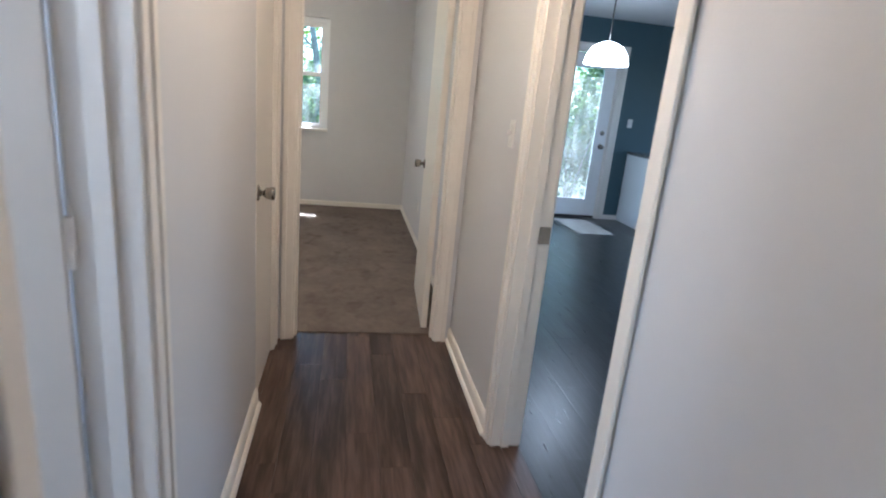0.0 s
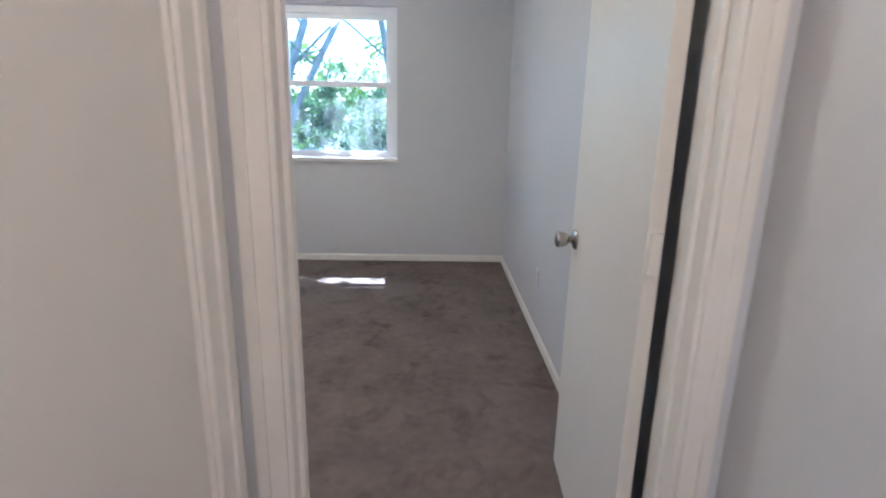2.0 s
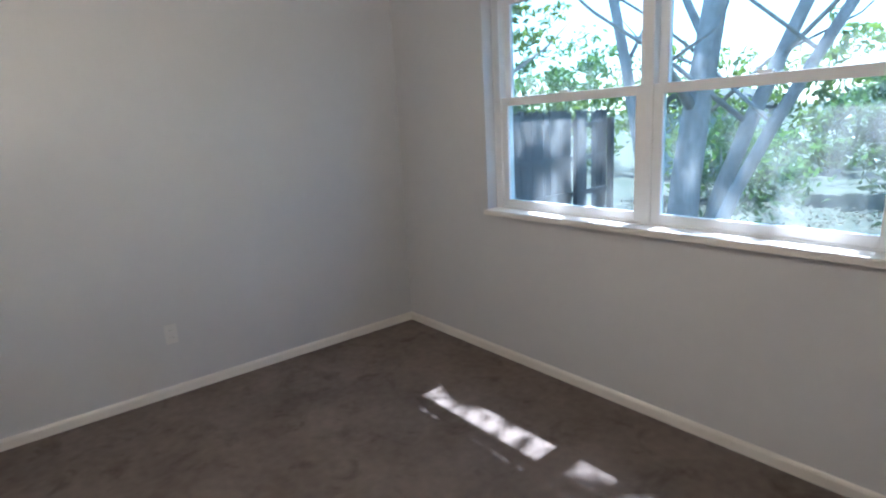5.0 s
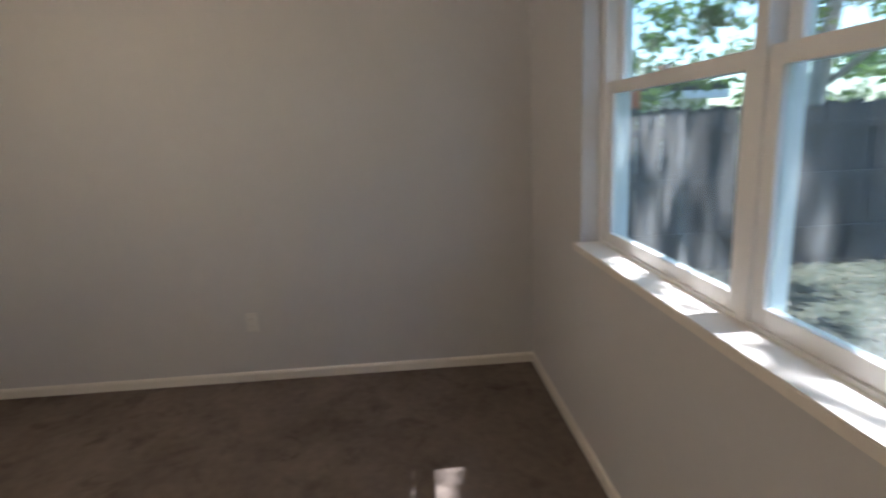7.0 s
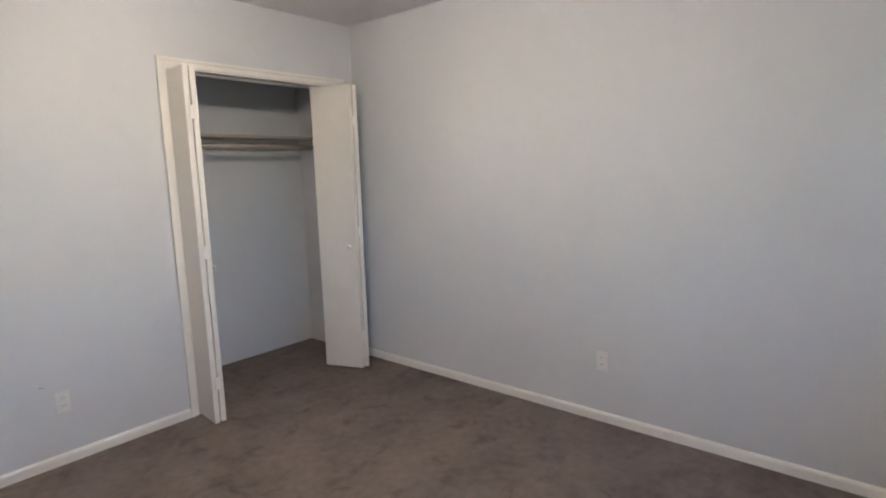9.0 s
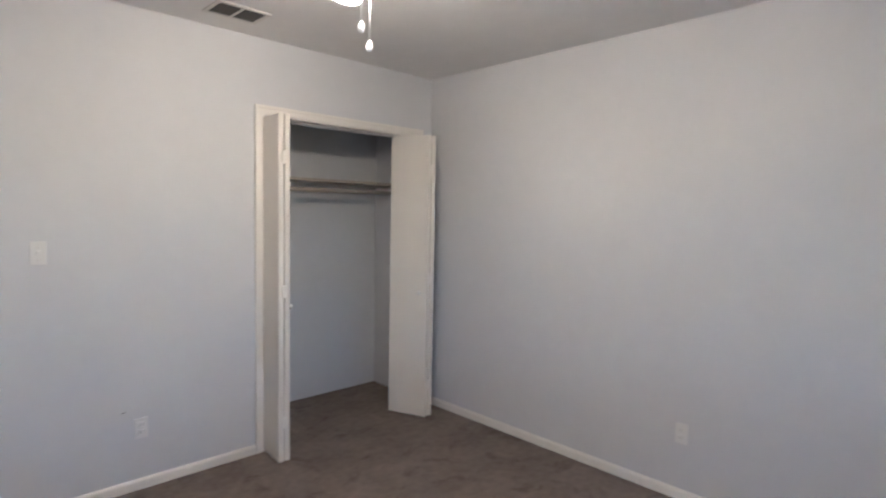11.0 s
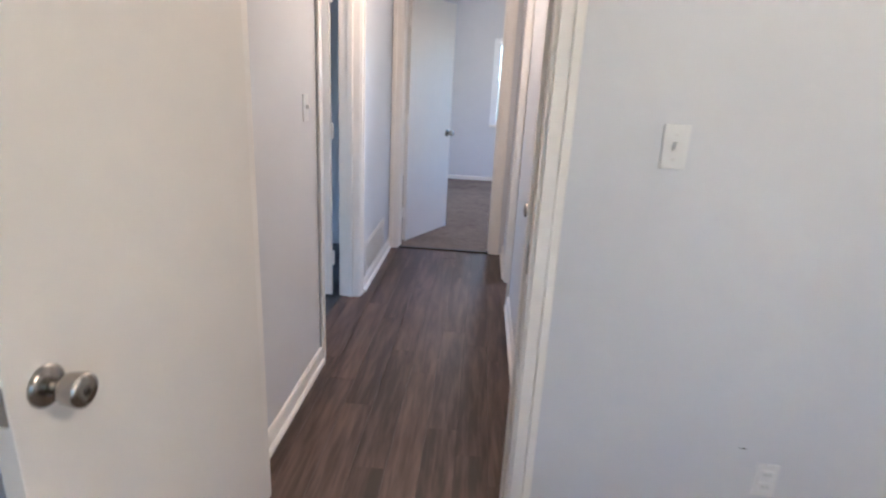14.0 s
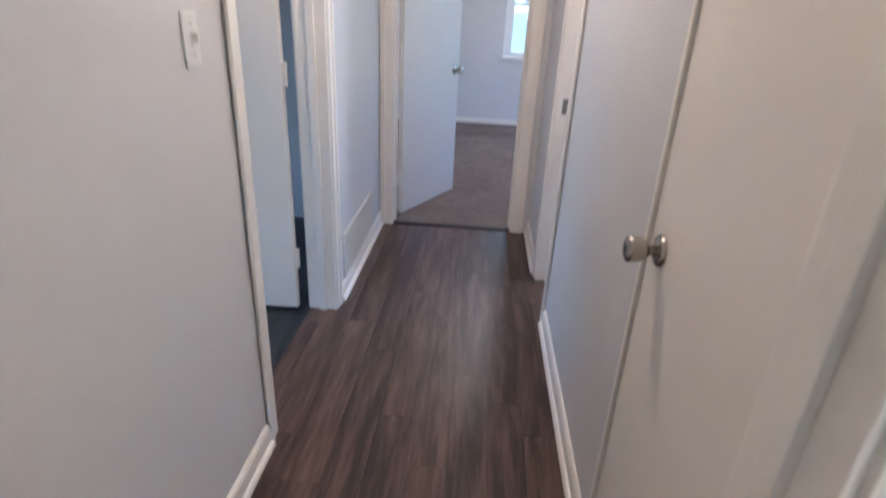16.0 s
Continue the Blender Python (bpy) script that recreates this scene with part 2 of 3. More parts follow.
def tube(points, radii, steps=8, bm=None):
    """A tapered tube along points."""
    bm = bm or bmesh.new()
    rings = []
    for i, p in enumerate(points):
        p = Vector(p)
        way = (Vector(points[min(i + 1, len(points) - 1)]) - Vector(points[max(i - 1, 0)])).normalized()
        side = way.cross(Vector((0.31, 0.95, 0.05))).normalized()
        up = way.cross(side)
        rings.append([bm.verts.new(p + radii[i] * (math.cos(2 * math.pi * k / steps) * side + math.sin(2 * math.pi * k / steps) * up)) for k in range(steps)])
    for lo, hi in zip(rings, rings[1:]):
        for k in range(steps):
            bm.faces.new((lo[k], lo[(k + 1) % steps], hi[(k + 1) % steps], hi[k])).smooth = True
    bm.faces.new(list(reversed(rings[0])))
    bm.faces.new(rings[-1])
    bmesh.ops.recalc_face_normals(bm, faces=bm.faces)
    return bm


def part(name, bm, mat, parent=None, label="", m=None):
    """Links a bmesh as one mesh object, under a thing or a part."""
    me = bpy.data.meshes.new(name)
    bm.to_mesh(me)
    bm.free()
    me.materials.append(mat)
    ob = new(name, me)
    ob.parent = parent
    if m:
        ob.matrix_basis = m
    return tagged(ob, label)


def thing(name, label, category, group="", kind="", m=None):
    ob = new(name)
    if m:
        ob.matrix_basis = m
    return tagged(ob, label, category, group, kind)


def structure(name, bm, mat, label, category="wall"):
    return tagged(part(name, bm, mat), label, category, kind="structure")


def wall(name, along, low, high, face, back, label, mat=None, top=2.44, openings=()):
    """A wall along x or y from low to high, between the planes face and back, with (low, high, sill, head) openings through it."""
    bm = bmesh.new()

    def piece(u0, u1, z0, z1):
        if u1 - u0 > 1e-4 and z1 - z0 > 1e-4:
            v0, v1 = min(face, back), max(face, back)
            if along == "x":
                box(bm, (u0, v0, z0), (u1, v1, z1))
            else:
                box(bm, (v0, u0, z0), (v1, u1, z1))
    at = low
    for u0, u1, z0, z1 in sorted(openings):
        piece(at, u0, 0, top)
        piece(u0, u1, 0, z0)
        piece(u0, u1, z1, top)
        at = u1
    piece(at, high, 0, top)
    return structure(name, bm, mat or WALL, label)


PAINT = "pale grey painted plaster wall with light orange-peel texture"
XW, XE, YN, YS = -3.108, 0.525, 6.95, 3.435       # bedroom
HW, HE, HN, HS = -0.485, 0.48, 3.32, 0.405      # hall
DOOR_A, CLOSET = (-0.405, 0.398, 0, 2.03), (-2.98, -1.772, 0, 2.02)
WIN_A = (-2.262, -0.384, 0.88, 2.055)
BATH, LINEN, KITCHEN = (1.065, 1.48, 0, 2.03), (2.652, 3.19, 0, 2.03), (1.525, 2.35, 0, 2.03)
DOOR_B, WIN_B = (-0.38, 0.41, 0, 2.03), (-2.05, -0.335, 0.80, 1.96)
KDOOR, KWIN = (2.28, 3.12, 0, 2.07), (4.90, 5.72, 1.26, 2.09)

# ---- structure ----
wall("wall_bedroom_west", "y", 2.63, 7.12, XW, XW - 0.12, PAINT)
wall("wall_bedroom_north", "x", XW, 0.62, YN, 7.12, PAINT, openings=[WIN_A])
wall("wall_bedroom_east", "y", YS, YN, XE, 0.62, PAINT)
wall("wall_bedroom_south", "x", XW, 0.62, HN, YS, PAINT, openings=[DOOR_A, CLOSET])
wall("wall_closet_back", "x", XW, -1.5, 2.765, 2.63, PAINT)
wall("wall_closet_side", "y", 2.765, HN, -1.6, -1.5, PAINT)
wall("wall_hall_west", "y", HS, HN, HW, -0.60, PAINT, openings=[BATH, LINEN])
wall("wall_hall_east", "y", HS, HN, HE, 0.60, PAINT, openings=[KITCHEN])
wall("wall_far_bedroom_north", "x", -2.6, 6.0, HS, 0.26, PAINT, openings=[DOOR_B])
wall("wall_far_bedroom_south", "x", -2.6, 1.7, -3.18, -3.30, PAINT, openings=[WIN_B])
wall("wall_far_bedroom_east", "y", -3.18, 0.26, 1.6, 1.7, PAINT)
# Unseen opening, added so that daylight reaches the far bedroom door.
wall("wall_far_bedroom_west", "y", -3.18, 0.26, -2.6, -2.5, PAINT, openings=[(-2.3, -0.3, 0.8, 1.96)])
# Its bare opening is unseen, added to let sky light into the bathroom.
wall("wall_bathroom_west", "y", HS, 2.63, -2.2, -2.3, PAINT, openings=[(0.42, 1.40, 0.35, 2.32)])
wall("wall_bathroom_north", "x", -2.2, -0.6, 2.53, 2.63, PAINT)
wall("wall_kitchen_north", "x", 0.62, 6.0, 7.12, 7.24, "dark teal painted kitchen accent wall", TEAL, openings=[KDOOR, KWIN])
# Wide opening added out of view to bring blue sky light into the kitchen.
wall("wall_kitchen_east", "y", HS, 7.24, 6.0, 6.1, PAINT, openings=[(2.2, 5.4, 0.4, 2.1)])
structure("ceiling", boxes(((-3.25, -3.30, 2.44), (6.1, 7.24, 2.54))), CEIL, "white textured plaster ceiling", "ceiling")
structure("roof_eave", boxes(((-4.2, 7.245, 2.40), (6.6, 7.485, 2.56)), ((-4.2, 7.485, 2.38), (6.6, 7.505, 2.60)), bevel=0.004), WHITE, "white boxed roof eave above the window", "eave")
structure("floor", boxes(((-3.25, -3.30, -0.35), (6.1, 7.24, -0.012))), SLAB, "concrete slab under the floor coverings", "floor")


def carpet(name, pieces, label):
    return structure(name, boxes(*[((x0, y0, -0.012), (x1, y1, 0.006)) for x0, y0, x1, y1 in pieces]), CARPET, label, "carpet")


carpet("floor_carpet_bedroom", [(XW, YS, XE, YN), (-2.98, HN, -1.772, YS), (XW, 2.765, -1.6, HN), (-0.405, 3.405, 0.398, YS)], "worn taupe cut-pile carpet with darker stains")
carpet("floor_carpet_far_bedroom", [(-2.5, -3.18, 1.6, 0.26), (-0.38, 0.26, 0.41, 0.355)], "taupe cut-pile carpet of the far bedroom")
part("threshold_strip", boxes(((-0.38, 0.355, -0.01), (0.41, 0.397, 0.009)), bevel=0.003), DARKMETAL)
tagged(bpy.data.objects["threshold_strip"], "dark brown metal threshold strip between carpet and planks", "threshold", kind="structure")
structure("floor_bathroom", boxes(((-2.2, HS, -0.012), (-0.6, 2.53, 0.0))), TILE, "grey bathroom floor tile", "floor")


def baseboard(name, runs, shoe=True):
    """Skirting boards (x0, y0, x1, y1, nx, ny), standing off a wall whose normal is nx, ny."""
    root = thing(name, "cream painted wooden baseboard along the walls", "baseboard", kind="structure")
    for x0, y0, x1, y1, nx, ny in runs:
        bm = bmesh.new()
        prof = [(0, 0), (0.012, 0), (0.012, 0.046), (0.008, 0.055), (0.003, 0.060), (0, 0.060)]
        if shoe:
            prof = [(0, 0), (0.026, 0), (0.024, 0.010), (0.018, 0.017), (0.012, 0.019), (0.012, 0.066), (0.008, 0.077), (0.003, 0.083), (0, 0.083)]
        ends = []
        for x, y in ((x0, y0), (x1, y1)):
            ends.append([bm.verts.new((x + nx * d, y + ny * d, h + 0.001)) for d, h in prof])
        n = len(prof)
        for k in range(n):
            bm.faces.new((ends[0][k], ends[0][(k + 1) % n], ends[1][(k + 1) % n], ends[1][k]))
        bm.faces.new(ends[0])
        bm.faces.new(ends[1])
        bmesh.ops.recalc_face_normals(bm, faces=bm.faces)
        part("board", bm, TRIM, root)
    return root


baseboard("baseboard_bedroom", [(XW, YN, XE, YN, 0, -1), (XW, YS, XW, YN, 1, 0), (XE, YS, XE, YN, -1, 0), (-1.73, YS, -0.459, YS, 0, 1), (0.452, YS, XE, YS, 0, 1)], False)
baseboard("baseboard_hall", [(HW, 1.528, HW, 2.651, 1, 0), (HW, HS, HW, 1.015, 1, 0), (HE, 2.405, HE, HN, -1, 0), (HE, HS, HE, 1.455, -1, 0)])
baseboard("baseboard_far_bedroom", [(-2.5, -3.18, 1.6, -3.18, 0, 1), (-2.5, -3.18, -2.5, 0.26, 1, 0), (1.6, -3.18, 1.6, 0.26, -1, 0)], False)
baseboard("baseboard_kitchen", [(0.62, 7.12, 2.20, 7.12, 0, -1), (3.20, 7.12, 3.40, 7.12, 0, -1), (0.62, 3.4, 0.62, 7.12, 1, 0)], False)


def door_frame(name, along, u0, u1, head, faces, width=0.065, sides=(True, True), label="cream painted wooden door frame with moulded casing"):
    """Jambs and head through the wall, casing on each face given as (plane, outward sign, low side, high side)."""
    root = thing(name, label, "door frame", kind="structure")
    lo, hi = min(f[0] for f in faces), max(f[0] for f in faces)

    def put(title, ua, ub, va, vb, za, zb, bev=0.004):
        if along == "x":
            part(title, boxes(((ua, va, za), (ub, vb, zb)), bevel=bev), TRIM, root)
        else:
            part(title, boxes(((va, ua, za), (vb, ub, zb)), bevel=bev), TRIM, root)
    put("jamb", u0, u0 + 0.016, lo - 0.002, hi + 0.002, 0.0, head)
    put("jamb", u1 - 0.016, u1, lo - 0.002, hi + 0.002, 0.0, head)
    put("head_jamb", u0 + 0.016, u1 - 0.016, lo - 0.002, hi + 0.002, head - 0.016, head)
    mid = (lo + hi) / 2
    put("door_stop", u0 + 0.016, u0 + 0.027, mid - 0.018, mid + 0.014, 0, head - 0.016, 0.002)
    put("door_stop", u1 - 0.027, u1 - 0.016, mid - 0.018, mid + 0.014, 0, head - 0.016, 0.002)
    for plane, sign, low, high in faces:
        for a, b, rise, title in ((0.006, width, 0.011, "casing"), (width * 0.55, width, 0.017, "casing_band")):
            va, vb = sorted((plane, plane + sign * rise))
            if low:
                put(title, u0 - b, u0 - a + 0.012 * (title == "casing"), va, vb, 0, head + b)
            if high:
                put(title, u1 + a - 0.012 * (title == "casing"), u1 + b, va, vb, 0, head + b)
            put(title, u0 - (a if low else 0), u1 + (a if high else 0), va, vb, head + a - 0.012 * (title == "casing"), head + b)
    return root


door_frame("door_frame_bedroom", "x", -0.405, 0.398, 2.03, [(HN, -1, True, True), (YS, 1, True, True)], width=0.054)
door_frame("door_frame_closet", "x", -2.98, -1.772, 2.02, [(HN, -1, True, True), (YS, 1, True, True)], width=0.042, label="cream painted casing round the bedroom closet")
door_frame("door_frame_far_bedroom", "x", -0.38, 0.41, 2.03, [(0.26, -1, True, True), (HS, 1, True, True)])
door_frame("door_frame_bathroom", "y", 1.065, 1.48, 2.03, [(-0.60, -1, True, True), (HW, 1, True, True)], width=0.05)
door_frame("door_frame_linen", "y", 2.652, 3.19, 2.03, [(-0.60, -1, True, True), (HW, 1, False, True)], width=0.085)
door_frame("door_frame_kitchen", "y", 1.525, 2.35, 2.03, [(HE, -1, True, True), (0.60, 1, True, True)], width=0.055)


def knob(parent, x, y, z, side, mat=None):
    """A round door knob with its rose, standing off a leaf in the leaf's own axes (y is across the leaf)."""
    base = pose(x, y, z, -90 * side, 0, 0)
    body = part("knob", lathe([(0.012, 0.004), (0.011, 0.020), (0.013, 0.026), (0.0205, 0.030), (0.0235, 0.036), (0.0265, 0.058), (0.0255, 0.064), (0.019, 0.067), (0.004, 0.067)], m=base), NICKEL, parent, "satin nickel door knob")
    part("rose", lathe([(0.033, 0.0), (0.033, 0.003), (0.028, 0.008), (0.013, 0.011)], m=base), NICKEL, body)
    part("keyhole", lathe([(0.007, 0.066), (0.007, 0.0685), (0.002, 0.069)], 12, m=base), DARKMETAL, body)


def door(name, m, width, label, height=2.01, thick=0.035, knob_at=None, knob_z=0.91, both=True, hinges=True):
    """A flush slab: local x runs from the hinge to the lock edge, y across the leaf."""
    root = thing(name, label, "door", kind="structure", m=m)
    leaf = part("leaf", boxes(((0, -thick / 2, 0.014), (width, thick / 2, height)), bevel=0.0025), DOOR, root)
    kx = knob_at if knob_at else width - 0.062
    knob(root, kx, thick / 2, knob_z, 1)
    if both:
        knob(root, kx, -thick / 2, knob_z, -1)
    part("latch_plate", boxes(((width - 0.001, -0.013, knob_z - 0.03), (width + 0.0015, 0.013, knob_z + 0.03)), bevel=0.0006), NICKEL, root, "satin nickel latch plate")
    if hinges:
        for z in (0.26, 1.05, 1.80):
            part("hinge", boxes(((-0.016, -0.010, z - 0.045), (-0.001, 0.012, z + 0.045)), bevel=0.002), TRIM, root, "paint-covered hinge")
    return root


def aim(x0, y0, x1, y1, z=0.0):
    return pose(x0, y0, z, 0, 0, math.degrees(math.atan2(y1 - y0, x1 - x0)))


door("door_bedroom", aim(0.350, 3.467, 0.392, 4.20), 0.734, "cream painted flush bedroom door standing open against the wall")
door("door_far_bedroom", aim(0.378, 0.222, 0.071, -0.402), 0.70, "cream painted flush door of the far bedroom, half open")
door("door_linen", aim(HW - 0.024, 3.172, HW - 0.024, 2.671), 0.501, "cream painted flush hall closet door, closed", knob_at=0.434, both=False)
door("door_kitchen", aim(0.652, 1.552, 1.35, 1.559), 0.70, "cream painted flush kitchen door, open into the kitchen")
door("door_bathroom", aim(-0.608, 1.455, -0.995, 1.335), 0.40, "white painted flush bathroom door standing open")

for name, a, b in (("strike_plate_kitchen", (0.558, 2.3315, 0.86), (0.602, 2.3335, 0.925)), ("strike_plate_bathroom", (-0.535, 1.0815, 0.88), (-0.505, 1.0835, 0.95)),
                   ("strike_plate_bedroom", (-0.389, 3.375, 0.88), (-0.387, 3.405, 0.96))):
    tagged(part("strike_plate", boxes((a, b), bevel=0.0008), NICKEL), "small satin nickel strike plate on the jamb", "strike plate", kind="structure")


def bifold(label, pivot, tip, inner, knob_side):
    """Two folded leaves hinged at the tip; the pivot leaf and the guide leaf."""
    root = thing("bifold_door", label, "closet door", group="folded closet doors")
    for title, (x0, y0), (x1, y1) in (("leaf", pivot, tip[0]), ("leaf", inner, tip[1])):
        length = math.hypot(x1 - x0, y1 - y0)
        part(title, boxes(((0, -0.0145, 0.018), (length, 0.0145, 1.99)), bevel=0.002), DOOR, root, m=aim(x0, y0, x1, y1))
    mx, my = (tip[0][0] + tip[1][0]) / 2, (tip[0][1] + tip[1][1]) / 2
    for z in (0.25, 1.0, 1.75):
        part("hinge", boxes(((mx - 0.016, my - 0.004, z - 0.035), (mx + 0.016, my + 0.007, z + 0.035)), bevel=0.002), TRIM, root)
    (x0, y0), (x1, y1) = inner, tip[1]
    k = part("knob", lathe([(0.008, 0.0), (0.007, 0.012), (0.014, 0.018), (0.016, 0.024), (0.011, 0.030), (0.003, 0.031)], 18), PLASTIC, root, "small white pull knob")
    length = math.hypot(x1 - x0, y1 - y0)
    k.matrix_basis = aim(x0, y0, x1, y1) @ pose(length - 0.05, 0.0145 * knob_side, 0.90, -90 * knob_side, 0, 0)
    return root


bifold("cream folding closet door pushed open beside the switch wall", (-1.800, 3.38), ((-1.775, 3.668), (-1.812, 3.668)), (-1.862, 3.385), 1)
bifold("cream folding closet door pushed open at the corner", (-2.955, 3.38), ((-2.905, 3.69), (-2.868, 3.69)), (-2.765, 3.41), -1)
tagged(part("wall_scuff", boxes(((-1.045, YS, 0.42), (-1.025, YS + 0.0006, 0.423))), VENTDARK), "thin dark scuff on the bedroom wall paint", "scuff", kind="structure")
tagged(part("closet_track", boxes(((-2.96, 3.36, 1.991), (-1.79, 3.385, 2.0035)), bevel=0.002), VENT), "painted metal bifold track under the closet head", "track", kind="structure")

shelf = thing("closet_shelf", "plain wooden closet shelf with a hanging rod below", "shelf")
part("board", boxes(((XW + 0.001, 2.766, 1.668), (-1.601, 3.04, 1.686)), bevel=0.002), SHELF, shelf)
part("cleat", boxes(((XW + 0.001, 2.767, 1.598), (-1.601, 2.785, 1.667)), bevel=0.002), TRIM, shelf)
part("cleat", boxes(((XW + 0.002, 2.786, 1.598), (XW + 0.02, 3.03, 1.667)), bevel=0.002), TRIM, shelf)
part("rod", lathe([(0.016, 0), (0.016, 1.505)], 16, m=pose(XW + 0.001, 3.0, 1.608, 0, 90, 0)), SHELF, shelf, "brown wooden hanging rod")


# ---- windows ----
def window(name, x0, x1, z0, z1, inner, outer, glass_y, units, label, stool=True):
    """A vinyl window along x: units side by side, each with an upper and a lower sash. inner and outer are the wall's faces."""
    root = thing(name, label, "window", kind="structure")
    s = 1 if outer > inner else -1
    lo, hi = sorted((glass_y - 0.035 * s, outer - 0.004 * s))
    fr = 0.052
    part("window_frame", boxes(((x0 + 0.001, lo, z0 + 0.001), (x0 + fr, hi, z1 - 0.001))), WHITE, root)
    part("window_frame", boxes(((x1 - fr, lo, z0 + 0.001), (x1 - 0.001, hi, z1 - 0.001))), WHITE, root)
    part("window_frame", boxes(((x0 + fr, lo, z1 - fr), (x1 - fr, hi, z1 - 0.001))), WHITE, root)
    part("window_frame", boxes(((x0 + fr, lo, z0 + 0.001), (x1 - fr, hi, z0 + 0.012))), WHITE, root)
    if stool:
        ya, yb = sorted((inner - 0.032 * s, glass_y - 0.036 * s))
        part("window_sill", boxes(((x0 - 0.006, ya, z0 - 0.026), (x1 + 0.006, inner - 0.001 * s, z0 - 0.001)) if s > 0 else ((x0 - 0.006, inner + 0.001, z0 - 0.026), (x1 + 0.006, yb, z0 - 0.001)), ((x0 + 0.002, ya, z0 - 0.001), (x1 - 0.002, yb, z0 + 0.004)), bevel=0.002), TRIM, root, "cream painted window stool")
    span = (x1 - x0 - 2 * fr)
    mid = (z0 + z1) / 2
    for k in range(units):
        a = x0 + fr + span * k / units + (0.022 if k else 0)
        b = x0 + fr + span * (k + 1) / units - (0.022 if k < units - 1 else 0)
        if k:
            part("mullion", boxes(((a - 0.044, lo, z0 + 0.012), (a, hi, z1 - fr)), bevel=0.003), WHITE, root)
        for title, za, zb, off in (("lower_sash", z0 + 0.012, mid + 0.02, -0.012), ("upper_sash", mid - 0.02, z1 - fr, 0.022)):
            y = glass_y + off * s
            w = 0.042
            sash = part(title, boxes(((a, y - 0.014, za), (a + w, y + 0.014, zb)), ((b - w, y - 0.014, za), (b, y + 0.014, zb)), ((a + w, y - 0.0139, za), (b - w, y + 0.0139, za + w)), ((a + w, y - 0.0139, zb - w), (b - w, y + 0.0139, zb)), bevel=0.003), WHITE, root)
            pane = part("pane", boxes(((a + w - 0.003, y - 0.002, za + w - 0.003), (b - w + 0.003, y + 0.002, zb - w + 0.003))), GLASS, sash, "clear window pane")
            pane.visible_shadow = False
        part("sash_lock", boxes((((a + b) / 2 - 0.025, glass_y - 0.034 * s if s > 0 else glass_y + 0.014, mid + 0.021), ((a + b) / 2 + 0.025, glass_y - 0.014 * s if s > 0 else glass_y + 0.034, mid + 0.032)), bevel=0.002), WHITE, root)
    return root


window("window_bedroom", WIN_A[0], WIN_A[1], WIN_A[2], WIN_A[3], YN, 7.12, 7.055, 2, "white vinyl double window with sliding sashes over a cream stool")
window("window_far_bedroom", WIN_B[0], WIN_B[1], WIN_B[2], WIN_B[3], -3.18, -3.30, -3.245, 2, "white vinyl single-hung window of the far bedroom")
window("window_kitchen", KWIN[0], KWIN[1], KWIN[2], KWIN[3], 7.12, 7.24, 7.19, 1, "white vinyl kitchen window above the sink", False)


# ---- switches, outlets, vents ----
def plate(name, m, label, category, toggle):
    """A wall plate in the xz plane; y points into the room."""
    root = thing(name, label, category, group="wall plates", m=m)
    part("cover_plate", boxes(((-0.031, 0, -0.053), (0.031, 0.005, 0.053)), bevel=0.0025), PLASTIC, root)
    if toggle:
        part("toggle", boxes(((-0.005, 0.005, -0.004), (0.005, 0.020, 0.012)), bevel=0.002), PLASTIC, root)
        part("toggle_slot", boxes(((-0.006, 0.0055, -0.013), (0.006, 0.0068, 0.013))), PLASTIC, root)
        for z in (-0.030, 0.030):
            part("screw", lathe([(0.0035, 0.006), (0.003, 0.0075)], 10, m=pose(0, 0, z, -90, 0, 0)), VENT, root)
    else:
        for z in (-0.020, 0.020):
            sock = part("socket", boxes(((-0.017, 0.005, z - 0.014), (0.017, 0.0085, z + 0.014)), bevel=0.003), PLASTIC, root)
            for x in (-0.006, 0.006):
                part("slot", boxes(((x - 0.001, 0.0083, z - 0.002), (x + 0.001, 0.0090, z + 0.006))), VENTDARK, sock)
    return root


plate("light_switch", pose(-0.706, YS, 1.243), "white toggle light switch on the bedroom wall", "light switch", True)
plate("light_switch", pose(HE, 2.563, 1.235, 0, 0, 90), "white toggle light switch on the hall wall", "light switch", True)
plate("outlet", pose(-1.115, YS, 0.325), "white duplex outlet low on the bedroom wall", "outlet", False)
plate("outlet", pose(XW, 5.376, 0.352, 0, 0, -90), "white duplex outlet low on the bedroom wall", "outlet", False)
plate("outlet", pose(XE, 5.42, 0.36, 0, 0, 90), "white duplex outlet low on the bedroom wall", "outlet", False)
plate("light_switch", pose(3.36, 7.12, 1.25, 0, 0, 180), "white toggle light switch on the teal kitchen wall", "light switch", True)

grille = thing("return_grille", "off-white metal return air grille low on the hall wall", "vent")
gx = HE
for a, b in (((gx - 0.008, 0.67, 0.086), (gx, 1.385, 0.106)), ((gx - 0.008, 0.67, 0.295), (gx, 1.385, 0.315)), ((gx - 0.008, 0.67, 0.106), (gx, 0.69, 0.295)), ((gx - 0.008, 1.365, 0.106), (gx, 1.385, 0.295))):
    part("frame", boxes((a, b), bevel=0.002), VENT, grille)
part("backing", boxes(((gx - 0.0015, 0.69, 0.106), (gx - 0.0005, 1.365, 0.295))), VENTDARK, grille)
for k in range(15):
    z = 0.111 + k * 0.0125
    part("slat", boxes(((gx - 0.0075, 0.69, z), (gx - 0.002, 1.365, z + 0.0042))), VENT, grille)

